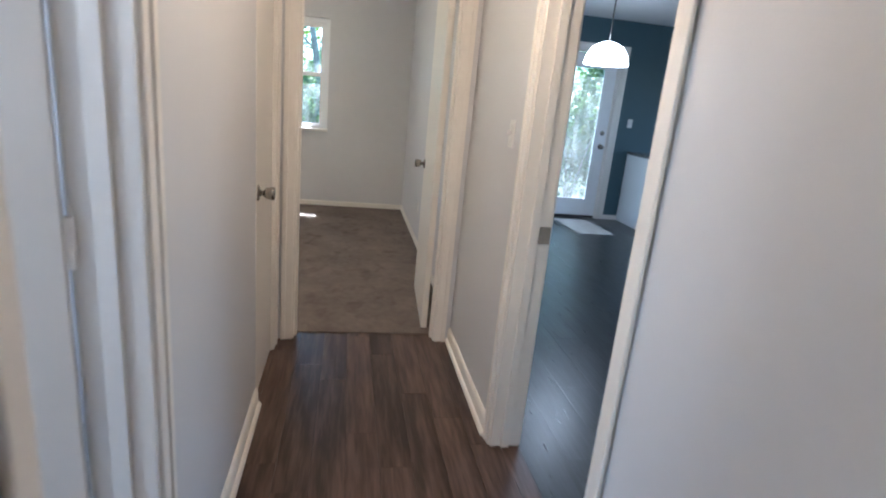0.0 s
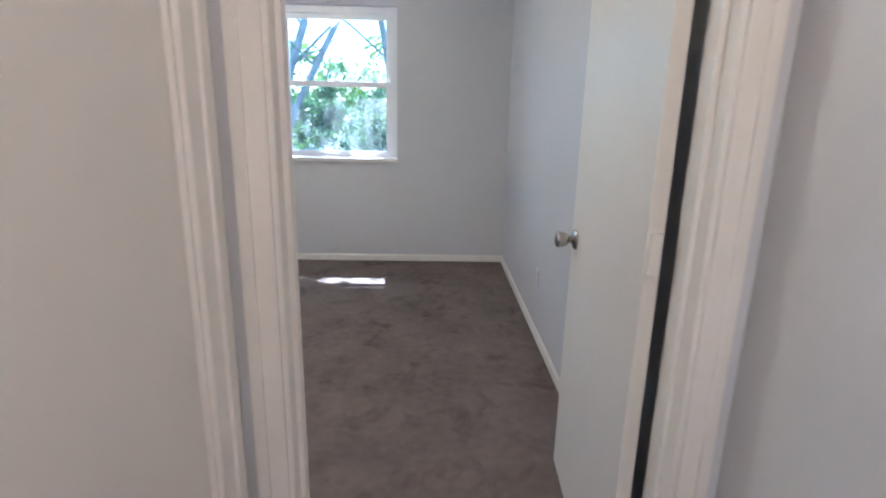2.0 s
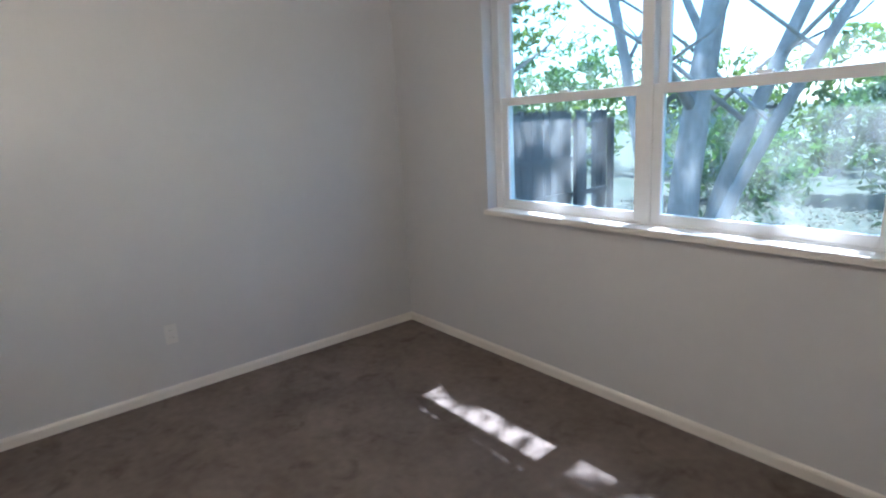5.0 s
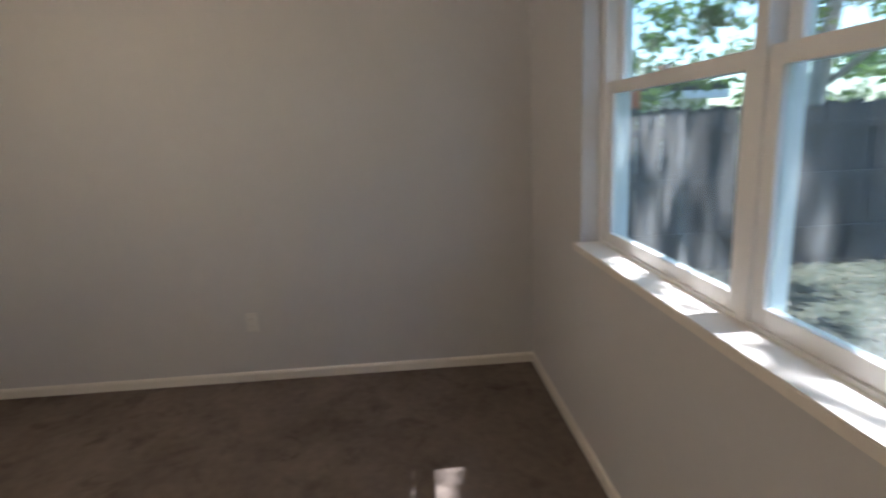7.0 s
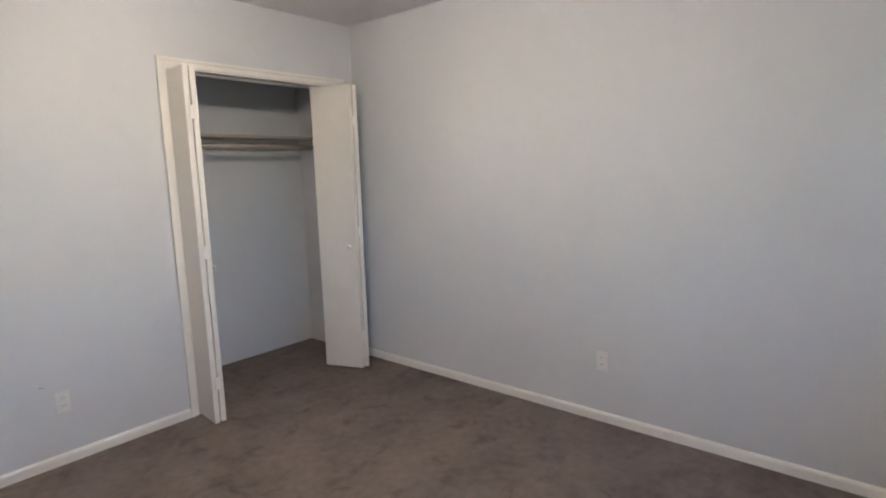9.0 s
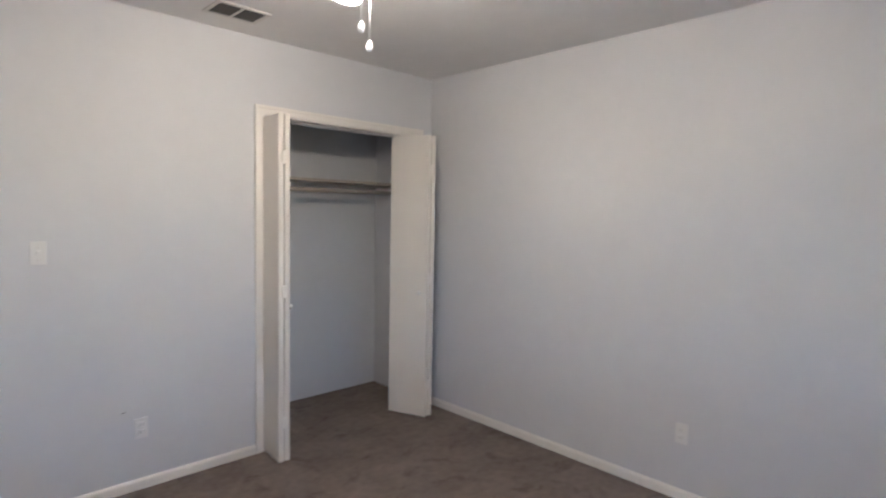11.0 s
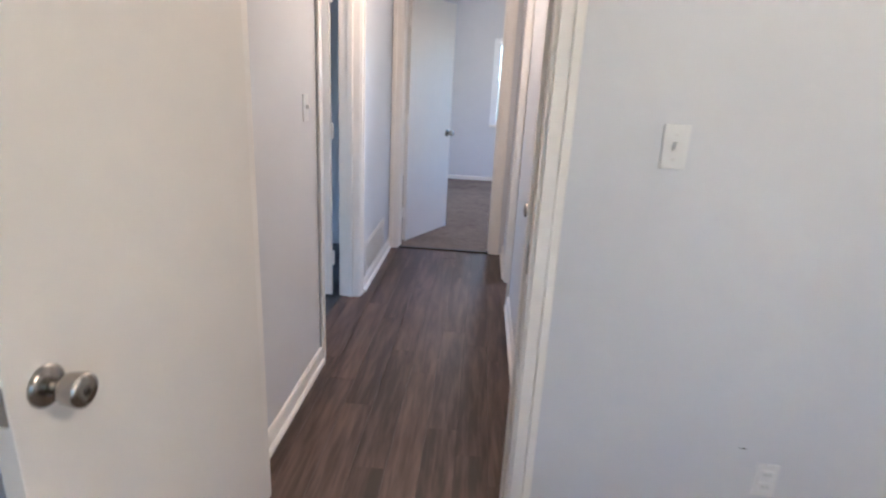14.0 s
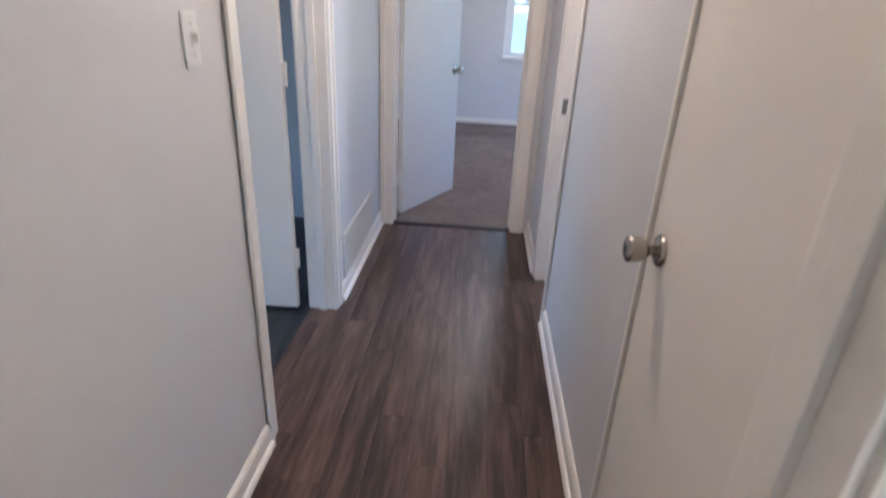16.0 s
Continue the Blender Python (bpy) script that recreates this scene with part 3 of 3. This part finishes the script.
register = thing("ceiling_register", "grey metal ceiling air register with two louvre banks", "vent")
rx, ry, rz = -1.50, 3.74, 2.44
for a, b in (((-0.135, -0.10, -0.007), (0.135, -0.08, 0)), ((-0.135, 0.08, -0.007), (0.135, 0.10, 0)), ((-0.135, -0.08, -0.007), (-0.115, 0.08, 0)), ((0.115, -0.08, -0.007), (0.135, 0.08, 0)), ((-0.006, -0.08, -0.007), (0.006, 0.08, 0))):
    part("frame", boxes((tuple(p + q for p, q in zip(a, (rx, ry, rz))), tuple(p + q for p, q in zip(b, (rx, ry, rz)))), bevel=0.0015), VENT, register)
part("backing", boxes(((rx - 0.115, ry - 0.08, rz - 0.002), (rx + 0.115, ry + 0.08, rz - 0.0005))), VENTDARK, register)
for k in range(9):
    y = ry - 0.072 + k * 0.0175
    part("slat", boxes(((rx - 0.115, y, rz - 0.006), (rx + 0.115, y + 0.004, rz - 0.002))), VENTDARK, register)

# ---- ceiling fan ----
FX, FY = -1.36, 5.0
fan = thing("ceiling_fan", "white ceiling fan with wooden blades and a lit glass light kit", "ceiling fan", m=pose(FX, FY, 0))
part("canopy", lathe([(0.10, 2.439), (0.10, 2.432), (0.08, 2.425), (0.06, 2.42)]), WHITE, fan)
part("motor_housing", lathe([(0.06, 2.421), (0.13, 2.415), (0.145, 2.40), (0.145, 2.355), (0.11, 2.335), (0.06, 2.325)]), WHITE, fan)
part("switch_housing", lathe([(0.06, 2.326), (0.062, 2.285), (0.045, 2.27)]), WHITE, fan)
for k in range(4):
    bl = bmesh.new()
    rows = [(0.17, 0.050), (0.24, 0.058), (0.40, 0.064), (0.50, 0.062), (0.535, 0.048), (0.545, 0.020)]
    low = [bl.verts.new((r, -w, 2.338 - w * 0.18)) for r, w in rows] + [bl.verts.new((r, w, 2.338 + w * 0.18)) for r, w in reversed(rows)]
    face = bl.faces.new(low)
    ext = bmesh.ops.extrude_face_region(bl, geom=[face])
    bmesh.ops.translate(bl, vec=(0, 0, 0.007), verts=[v for v in ext["geom"] if isinstance(v, bmesh.types.BMVert)])
    bmesh.ops.recalc_face_normals(bl, faces=bl.faces)
    blade = part("blade", bl, BLADE, fan, m=pose(0, 0, 0, 0, 0, 90 * k + 4))
    part("blade_iron", boxes(((0.10, -0.018, 2.341), (0.22, 0.018, 2.349)), bevel=0.002), WHITE, blade)
for k in range(3):
    turn = pose(0, 0, 0, 0, 0, 120 * k + 20) @ pose(0.055, 0, 2.295, 0, 126, 0)
    part("lamp_shade", lathe([(0.022, 0.0), (0.030, 0.015), (0.052, 0.05), (0.068, 0.10), (0.072, 0.135), (0.064, 0.14), (0.02, 0.12)], 24, m=turn), BULB_GLASS, fan, "lit frosted glass shade")
for x, y, z in ((0.03, 0.035, 2.03), (-0.035, -0.01, 1.995)):
    chain = part("pull_chain", tube([(x, y, 2.28), (x, y, z + 0.02)], [0.0018, 0.0018], 6), WHITE, fan)
    part("pull_fob", lathe([(0.003, 0.022), (0.008, 0.014), (0.011, 0.0), (0.008, -0.010), (0.002, -0.013)], 14, m=pose(x, y, z)), WHITE, chain, "white teardrop chain pull")


def dome_lamp(x, y, glass, label):
    lamp = thing("ceiling_light", label, "ceiling light", m=pose(x, y, 0))
    part("rim", lathe([(0.155, 2.439), (0.160, 2.42), (0.150, 2.405)]), WHITE, lamp)
    part("diffuser", lathe([(0.148, 2.408), (0.135, 2.375), (0.095, 2.345), (0.04, 2.332), (0.005, 2.330)]), glass, lamp, "lit frosted glass bowl")


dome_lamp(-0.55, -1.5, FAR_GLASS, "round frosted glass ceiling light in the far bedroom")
# Added lamp, out of view, that lifts the bathroom door and jamb.
dome_lamp(-1.45, 0.95, BATH_FILL_GLASS, "added unseen dome light that brightens the bathroom")
# The hall lamp is assumed and stands where it stays out of view.
dome_lamp(0.0, 1.95, ASSUMED_HALL_GLASS, "assumed unseen dome ceiling light in the hall")

# ---- kitchen ----
pendant = thing("pendant_lamp", "white glass dome pendant lamp hanging on a dark cord", "pendant lamp", m=pose(2.03, 5.21, 0))
part("cord", tube([(0, 0, 2.438), (0, 0, 1.92)], [0.006, 0.006], 8), DARKMETAL, pendant)
part("canopy", lathe([(0.06, 2.439), (0.055, 2.42), (0.02, 2.41)]), DARKMETAL, pendant)
part("shade", lathe([(0.02, 1.94), (0.07, 1.928), (0.13, 1.895), (0.17, 1.835), (0.19, 1.755), (0.183, 1.75), (0.03, 1.82)]), PENDANT_GLASS, pendant, "lit white glass dome shade")

kd = thing("door_exterior", "white exterior kitchen door with a full glass light", "door", kind="structure")
for a, b in (((2.315, 7.15, 0.03), (2.460, 7.195, 2.03)), ((2.940, 7.15, 0.03), (3.085, 7.195, 2.03)), ((2.460, 7.15, 0.03), (2.940, 7.195, 0.24)), ((2.460, 7.15, 1.88), (2.940, 7.195, 2.03))):
    part("door_rail", boxes((a, b), bevel=0.003), WHITE, kd)
for a, b in (((2.445, 7.140, 0.225), (2.475, 7.149, 1.895)), ((2.925, 7.140, 0.225), (2.955, 7.149, 1.895)), ((2.475, 7.140, 0.225), (2.925, 7.149, 0.255)), ((2.475, 7.140, 1.865), (2.925, 7.149, 1.895))):
    part("glazing_bead", boxes((a, b), bevel=0.003), WHITE, kd)
kp = part("pane", boxes(((2.460, 7.17, 0.24), (2.940, 7.175, 1.88))), GLASS, kd)
kp.visible_shadow = False
knob(kd, 3.025, 7.15, 0.93, -1)
part("deadbolt", lathe([(0.028, 0), (0.026, 0.012), (0.01, 0.016)], 18, m=pose(3.025, 7.15, 1.10, 90, 0, 0)), NICKEL, kd)
part("sweep", boxes(((2.315, 7.146, 0.005), (3.085, 7.19, 0.03))), RUBBER, kd, "black rubber door sweep")
door_frame("door_frame_exterior", "x", 2.280, 3.120, 2.07, [(7.12, -1, True, True), (7.24, 1, True, True)], width=0.08, label="white painted exterior door frame")


def base_cabinet(x0, x1, doors, label):
    root = thing("base_cabinet", label, "cabinet", group="kitchen base cabinets")
    part("body", boxes(((x0, 6.54, 0.10), (x1, 7.118, 0.868))), CABINET, root)
    part("toe_kick", boxes(((x0 + 0.001, 6.60, 0.001), (x1 - 0.001, 7.10, 0.099))), CABINET, root)
    w = (x1 - x0) / doors
    for k in range(doors):
        a, b = x0 + k * w + 0.004, x0 + (k + 1) * w - 0.004
        d = part("door", boxes(((a, 6.52, 0.12), (b, 6.539, 0.68)), bevel=0.003), CABINET, root)
        part("handle", boxes(((b - 0.05, 6.50, 0.52), (b - 0.04, 6.519, 0.62)), bevel=0.003), DARKMETAL, d)
        r = part("drawer_front", boxes(((a, 6.52, 0.70), (b, 6.539, 0.855)), bevel=0.003), CABINET, root)
        part("handle", boxes((((a + b) / 2 - 0.05, 6.50, 0.775), ((a + b) / 2 + 0.05, 6.519, 0.785)), bevel=0.003), DARKMETAL, r)


end_panel = tagged(part("cabinet_end_panel", boxes(((3.40, 6.46, 0.001), (3.425, 7.118, 0.868)), bevel=0.002), CABINET), "plain white end panel beside the dishwasher", "panel")
dw = thing("dishwasher", "stainless steel dishwasher under the counter", "dishwasher")
part("body", boxes(((3.43, 6.55, 0.10), (4.03, 7.1, 0.866))), RUBBER, dw)
part("door", boxes(((3.435, 6.52, 0.11), (4.025, 6.549, 0.862)), bevel=0.005), STEEL, dw)
part("handle", lathe([(0.010, 0), (0.010, 0.48)], 12, m=pose(3.49, 6.485, 0.79, 0, 90, 0)), STEEL, dw)
for x in (3.51, 3.94):
    part("handle_post", boxes(((x, 6.485, 0.782), (x + 0.012, 6.519, 0.798))), STEEL, dw)
part("toe_kick", boxes(((3.435, 6.60, 0.001), (4.025, 6.62, 0.098))), RUBBER, dw)
base_cabinet(4.035, 4.735, 1, "white painted kitchen base cabinet with one door")
base_cabinet(4.74, 5.60, 2, "white painted sink base cabinet below the window")
tagged(part("countertop", boxes(((3.39, 6.48, 0.869), (5.998, 7.118, 0.905)), bevel=0.006), GRANITE), "dark speckled granite kitchen countertop", "countertop")
splash = tagged(part("backsplash", boxes(((4.06, 7.108, 0.906), (5.998, 7.119, 1.215))), SLAB), "grey stone mosaic backsplash above the counter", "backsplash", kind="structure")
up = thing("upper_cabinet", "white painted upper kitchen cabinet", "cabinet")
part("body", boxes(((4.06, 6.80, 1.36), (4.82, 7.118, 2.20))), CABINET, up)
for a, b in ((4.065, 4.437), (4.443, 4.815)):
    part("door", boxes(((a, 6.78, 1.365), (b, 6.799, 2.195)), bevel=0.003), CABINET, up)
tagged(part("soffit", boxes(((4.04, 6.76, 2.205), (5.998, 7.118, 2.438))), CABINET), "white boxed soffit above the kitchen cabinets", "soffit", kind="structure")
faucet = thing("kitchen_faucet", "arched dark faucet behind the kitchen sink", "faucet")
part("spout", tube([(5.1, 7.0, 0.906), (5.1, 7.0, 1.10), (5.1, 6.97, 1.17), (5.1, 6.90, 1.19), (5.1, 6.83, 1.15), (5.1, 6.82, 1.10)], [0.014, 0.013, 0.012, 0.012, 0.012, 0.012], 10), DARKMETAL, faucet)
part("handle", tube([(5.16, 7.0, 0.906), (5.16, 7.0, 0.96), (5.20, 6.98, 1.0)], [0.012, 0.010, 0.007], 8), DARKMETAL, faucet)

# ---- yard ----
GZ = -0.35
yard = bmesh.new()
bmesh.ops.create_grid(yard, x_segments=120, y_segments=120, size=400)
for v in yard.verts:
    v.co.x = math.copysign(abs(v.co.x / 400) ** 3 * 400, v.co.x)
    v.co.y = math.copysign(abs(v.co.y / 400) ** 3 * 400, v.co.y) + 10
    near = math.hypot(v.co.x, v.co.y - 11)
    v.co.z = GZ + (0.06 * noise.noise(Vector((v.co.x * 0.6, v.co.y * 0.6, 0))) if 7.8 < v.co.y < 40 and near < 40 else -0.05)
structure("ground", yard, GROUND, "bare shaded backyard soil with patchy grass", "ground")


def scatter(name, count, place, size, mat, label, category, up_bias=0.3, kind="stuff", parent=None):
    """Many small folded leaves in one mesh; place() gives where the next one lies."""
    verts, faces = [], []
    for _ in range(count):
        p = Vector(place())
        s = size * random.uniform(0.6, 1.35)
        n = Vector((random.gauss(0, 1), random.gauss(0, 1), random.gauss(0, 1) + up_bias)).normalized()
        a = n.orthogonal().normalized()
        a.rotate(Matrix.Rotation(random.uniform(0, 6.28), 3, n))
        b = n.cross(a)
        k = len(verts)
        verts += [p - a * s, p + b * s * 0.42 + n * s * 0.12, p + a * s, p - b * s * 0.42 + n * s * 0.12]
        faces += [(k, k + 1, k + 2), (k, k + 2, k + 3)]
    me = bpy.data.meshes.new(name)
    me.from_pydata(verts, [], faces)
    me.materials.append(mat)
    ob = new(name, me)
    ob.parent = parent
    if parent is None:
        tagged(ob, label, category, kind=kind)
    return ob


scatter("fallen_leaves", 14000, lambda: (random.uniform(-6, 3), random.uniform(7.6, 15), GZ + random.uniform(0.03, 0.09)), 0.032, LITTER, "dry brown leaves scattered over the yard", "leaves", 2.5)


def blob_points(blobs):
    """A sampler that fills ellipsoids (x, y, z, radius, height), denser towards the rim and with gaps between tufts."""
    weights = [r * r * h for _, _, _, r, h in blobs]
    tufts = []
    for _ in range(max(30, int(sum(weights) * 7))):
        x, y, z, r, h = random.choices(blobs, weights)[0]
        d = Vector((random.gauss(0, 1), random.gauss(0, 1), random.gauss(0, 1))).normalized() * random.random() ** 0.5
        tufts.append((x + d.x * r, y + d.y * r, z + d.z * h))

    def pick():
        x, y, z = random.choice(tufts)
        return (x + random.gauss(0, 0.16), y + random.gauss(0, 0.16), z + random.gauss(0, 0.12))
    return pick


def tree(label, stems, blobs, leaves, size, mat):
    """Tapered leaning stems with limbs, and a crown of separate leaves."""
    root = thing("tree", label, "tree", group="yard trees")
    for base, lean, height, radius in stems:
        pts, rad = [], []
        n = 8
        for k in range(n + 1):
            f = k / n
            pts.append((base[0] + lean[0] * f ** 1.3 + 0.06 * math.sin(5 * f + base[0]), base[1] + lean[1] * f ** 1.3 + 0.05 * math.cos(4 * f + base[1]), base[2] - 0.05 + height * f))
            rad.append(radius * (1.25 if k == 0 else 1.0) * (1 - 0.62 * f))
        stem = part("trunk", tube(pts, rad, 10), BARK, root)
        for k in (3, 4, 5, 6, 7, 8):
            ang = random.uniform(0, 6.28)
            ln = height * random.uniform(0.28, 0.45)
            p = Vector(pts[k])
            q = [p, p + Vector((math.cos(ang) * ln * 0.4, math.sin(ang) * ln * 0.4, ln * 0.34)), p + Vector((math.cos(ang + 0.3) * ln * 0.8, math.sin(ang + 0.3) * ln * 0.8, ln * 0.55)), p + Vector((math.cos(ang + 0.2) * ln * 1.1, math.sin(ang + 0.2) * ln * 1.1, ln * 0.85))]
            r = rad[k] * 0.42
            part("limb", tube(q, [r, r * 0.75, r * 0.5, r * 0.2], 7), BARK, stem)
    scatter("crown", leaves, blob_points(blobs), size, mat, "", "", parent=root)
    return root


tree("grey-barked multi-trunk shade tree close to the house", [((-2.50, 9.68, GZ), (0.1, 0.3, 0), 4.6, 0.155), ((-2.62, 9.64, GZ), (-1.15, -0.25, 0), 4.4, 0.075), ((-2.38, 9.74, GZ), (0.95, 0.9, 0), 4.3, 0.085), ((-2.32, 9.64, GZ), (1.75, 0.45, 0), 4.3, 0.065), ((-2.54, 9.86, GZ), (-0.45, 1.3, 0), 4.4, 0.07)],
     [(-2.3, 12.2, 5.2, 2.8, 1.1), (-4.6, 11.0, 4.8, 2.2, 1.1), (0.4, 12.0, 4.7, 2.1, 1.0), (-1.0, 9.3, 5.0, 1.1, 0.8), (-2.1, 9.5, 5.3, 1.2, 0.8), (-1.0, 9.3, 5.5, 0.7, 0.35)], 9500, 0.10, LEAF)
tree("slim grey tree farther back in the yard", [((-0.4, 13.2, GZ), (0.6, 0.2, 0), 5.2, 0.12), ((-0.7, 13.3, GZ), (-0.7, 0.4, 0), 5.0, 0.10)], [(-0.4, 13.3, 4.9, 2.4, 1.8), (0.9, 13.6, 4.0, 1.6, 1.6)], 7000, 0.085, LEAF)
tree("broad leafy tree behind the fence", [((-8.5, 12.5, GZ), (0.3, 0.4, 0), 5.5, 0.18)], [(-8.4, 12.5, 4.6, 2.8, 2.2), (-7.2, 10.6, 4.2, 1.8, 1.5)], 7000, 0.10, LEAF_B)
tree("leafy tree beyond the kitchen door", [((3.4, 11.6, GZ), (0.4, 0.3, 0), 4.8, 0.14)], [(3.4, 11.6, 3.6, 2.0, 2.4), (5.6, 12.0, 3.2, 1.8, 2.2), (4.4, 11.2, 1.6, 1.3, 1.4)], 8000, 0.085, LEAF)
tree("leafy tree outside the far bedroom", [((-1.2, -8.5, GZ), (0.4, 0.2, 0), 4.6, 0.14)], [(-1.1, -8.4, 4.2, 2.2, 1.6)], 2500, 0.10, LEAF)


def bush(label, x, y, r, h, leaves, mat):
    root = thing("bush", label, "bush", group="yard bushes")
    for k in range(5):
        a = k * 1.256
        part("stem", tube([(x, y, GZ - 0.05), (x + math.cos(a) * r * 0.3, y + math.sin(a) * r * 0.3, GZ + h * 0.45), (x + math.cos(a) * r * 0.55, y + math.sin(a) * r * 0.55, GZ + h * 0.8)], [0.02, 0.014, 0.006], 6), BARK, root)
    scatter("foliage", leaves, blob_points([(x, y, GZ + h * 0.55, r, h * 0.5), (x + r * 0.5, y + 0.2, GZ + h * 0.45, r * 0.6, h * 0.38)]), 0.06, mat, "", "", parent=root)


bush("green shrub growing beyond the shade tree", -3.6, 12.8, 0.75, 1.5, 2200, LEAF)
bush("loose green shrub in the back of the yard", -0.9, 12.2, 0.8, 1.9, 2600, LEAF)
bush("yellow-green shrub in the sunlit back yard", 0.6, 14.6, 1.2, 1.8, 3000, LEAF_B)
bush("tall green shrub by the end of the fence", -5.2, 15.2, 1.1, 2.2, 2800, LEAF_B)
bush("dark green shrub in front of the kitchen", 2.4, 10.2, 0.8, 1.9, 2600, LEAF)
bush("leafy green shrub outside the kitchen door", 3.9, 10.0, 0.9, 2.0, 2800, LEAF)
scatter("far_hedge", 15000, blob_points([(-12 + 3.4 * k, 20 + (k % 3), 0.9 + 0.4 * (k % 2), 2.4, 1.7 + 0.5 * (k % 3)) for k in range(9)]), 0.13, LEAF_B, "distant sunlit yellow-green hedge and trees", "hedge")

scatter("side_hedge", 12000, blob_points([(-13 - (k % 2), -2 + 3.0 * k, 1.6 + 0.5 * (k % 3), 2.2, 1.9 + 0.4 * (k % 2)) for k in range(9)]), 0.14, LEAF, "distant green trees behind the side fence", "trees")
scatter("back_hedge", 9000, blob_points([(-4.5 + 1.9 * k, 16.4 + 0.7 * (k % 2), 0.7 + 0.25 * (k % 3), 1.2, 1.0 + 0.25 * (k % 2)) for k in range(6)]), 0.085, LEAF, "loose green foliage along the back of the yard", "hedge")
neighbour = thing("neighbour_house", "low white neighbouring house seen over the fence", "house")
part("wall", boxes(((-22, 2.0, GZ), (-17.5, 16.0, 1.9)), bevel=0.02), WHITE, neighbour)
part("fascia", boxes(((-17.5, 1.6, 1.9), (-17.0, 16.4, 2.15)), bevel=0.02), WHITE, neighbour, "white painted eave board")
part("roof", boxes(((-22.3, 1.6, 2.16), (-17.0, 16.4, 2.4)), bevel=0.05), ROOF, neighbour, "dark shingle roof")

shed = thing("shed", "pale blue-grey garden shed beyond the trees", "shed")
part("wall", boxes(((-8.4, 19.0, GZ), (-6.0, 21.0, 1.35)), bevel=0.01), SIDING, shed)
rf = bmesh.new()
for y in (18.8, 21.2):
    for x, z in ((-8.6, 1.34), (-7.2, 2.0), (-5.8, 1.34), (-5.8, 1.26), (-8.6, 1.26)):
        rf.verts.new((x, y, z))
rf.verts.ensure_lookup_table()
rf.faces.new(rf.verts[0:5])
rf.faces.new(rf.verts[5:10])
for k in range(5):
    rf.faces.new((rf.verts[k], rf.verts[(k + 1) % 5], rf.verts[5 + (k + 1) % 5], rf.verts[5 + k]))
bmesh.ops.recalc_face_normals(rf, faces=rf.faces)
part("roof", rf, ROOF, shed)

fence = thing("fence", "weathered dark grey wooden privacy fence along the yard", "fence")
FXX = -5.9
for z in (0.02, 0.62, 1.16):
    part("rail", boxes(((FXX + 0.014, 5.0, z), (FXX + 0.052, 13.3, z + 0.085)), bevel=0.004), FENCE, fence)
for y in (5.1, 7.5, 9.9, 12.3, 13.25):
    part("post", boxes(((FXX + 0.053, y, GZ - 0.2), (FXX + 0.14, y + 0.09, 1.30)), bevel=0.005), FENCE, fence)
board = boxes(((-0.010, -0.068, 0), (0.010, 0.068, 1.78)), bevel=0.002)
bmesh.ops.bevel(board, geom=[e for e in board.edges if all(v.co.z > 1.7 for v in e.verts) and all(abs(v.co.y) > 0.06 for v in e.verts) and abs(e.verts[0].co.y - e.verts[1].co.y) < 0.003], offset=0.02, segments=1, affect="EDGES")
slat = part("board", board, FENCE, fence, m=pose(FXX, 5.05, GZ))
for k in range(1, 60):
    if k in (53, 56):
        continue
    ob = slat.copy()
    scene.collection.objects.link(ob)
    ob.matrix_basis = pose(FXX + random.uniform(-0.004, 0.004), 5.05 + 0.1385 * k, GZ + random.uniform(-0.03, 0.025), random.uniform(-0.7, 0.7), 0, random.uniform(-1.5, 1.5))

cone = thing("garden_flag", "small orange flag standing behind the fence", "flag")
part("pole", tube([(-6.3, 8.86, GZ), (-6.3, 8.86, 1.72)], [0.008, 0.006], 6), DARKMETAL, cone)
part("flag", boxes(((-6.305, 8.80, 1.45), (-6.295, 8.92, 1.72)), bevel=0.003), ORANGE, cone)

# ---- pieces: stone tiles and floor planks ----
for r in range(6):
    for k in range(11):
        x0 = 4.065 + k * 0.183 - (0.09 if r % 2 else 0)
        a, b = max(4.061, x0), min(5.996, x0 + 0.179)
        if b - a < 0.02:
            continue
        part("tile", boxes(((a, 7.102, 0.909 + r * 0.051), (b, 7.1075, 0.956 + r * 0.051))), TILE, splash)


def planks(name, x0, y0, x1, y1, label, width, length, mat):
    root = structure(name, boxes(((x0, y0, -0.0118), (x1, y1, -0.004))), JOINT, label, "floor")
    unit = bmesh.new()
    box(unit, (0, 0, -1), (1, 1, 0))
    me = bpy.data.meshes.new("plank")
    unit.to_mesh(me)
    unit.free()
    me.materials.append(mat)
    n = math.ceil((x1 - x0) / width)
    for c in range(n):
        a, b = x0 + c * width, min(x1, x0 + (c + 1) * width)
        at = y0 - random.uniform(0, length)
        while at < y1 - 0.001:
            p, q = max(y0, at), min(y1, at + length)
            at += length
            if q - p < 0.01 or b - a < 0.01:
                continue
            ob = new("plank", me)
            ob.parent = root
            ob.matrix_basis = Matrix.LocRotScale((a + 0.0006, p + 0.0006, random.uniform(-0.0006, 0.0)), None, (b - a - 0.0012, q - p - 0.0012, 0.0038))
    return root


planks("floor_hall", -0.60, 0.397, 0.60, 3.405, "dark brown wood-look vinyl plank floor", 0.125, 0.92, WOOD)
planks("floor_kitchen", 0.60, HS, 6.0, 7.24, "wood-look vinyl plank kitchen floor, cool daylight put into its blue-grey colour", 0.18, 1.22, WOOD_DAYLIGHT)
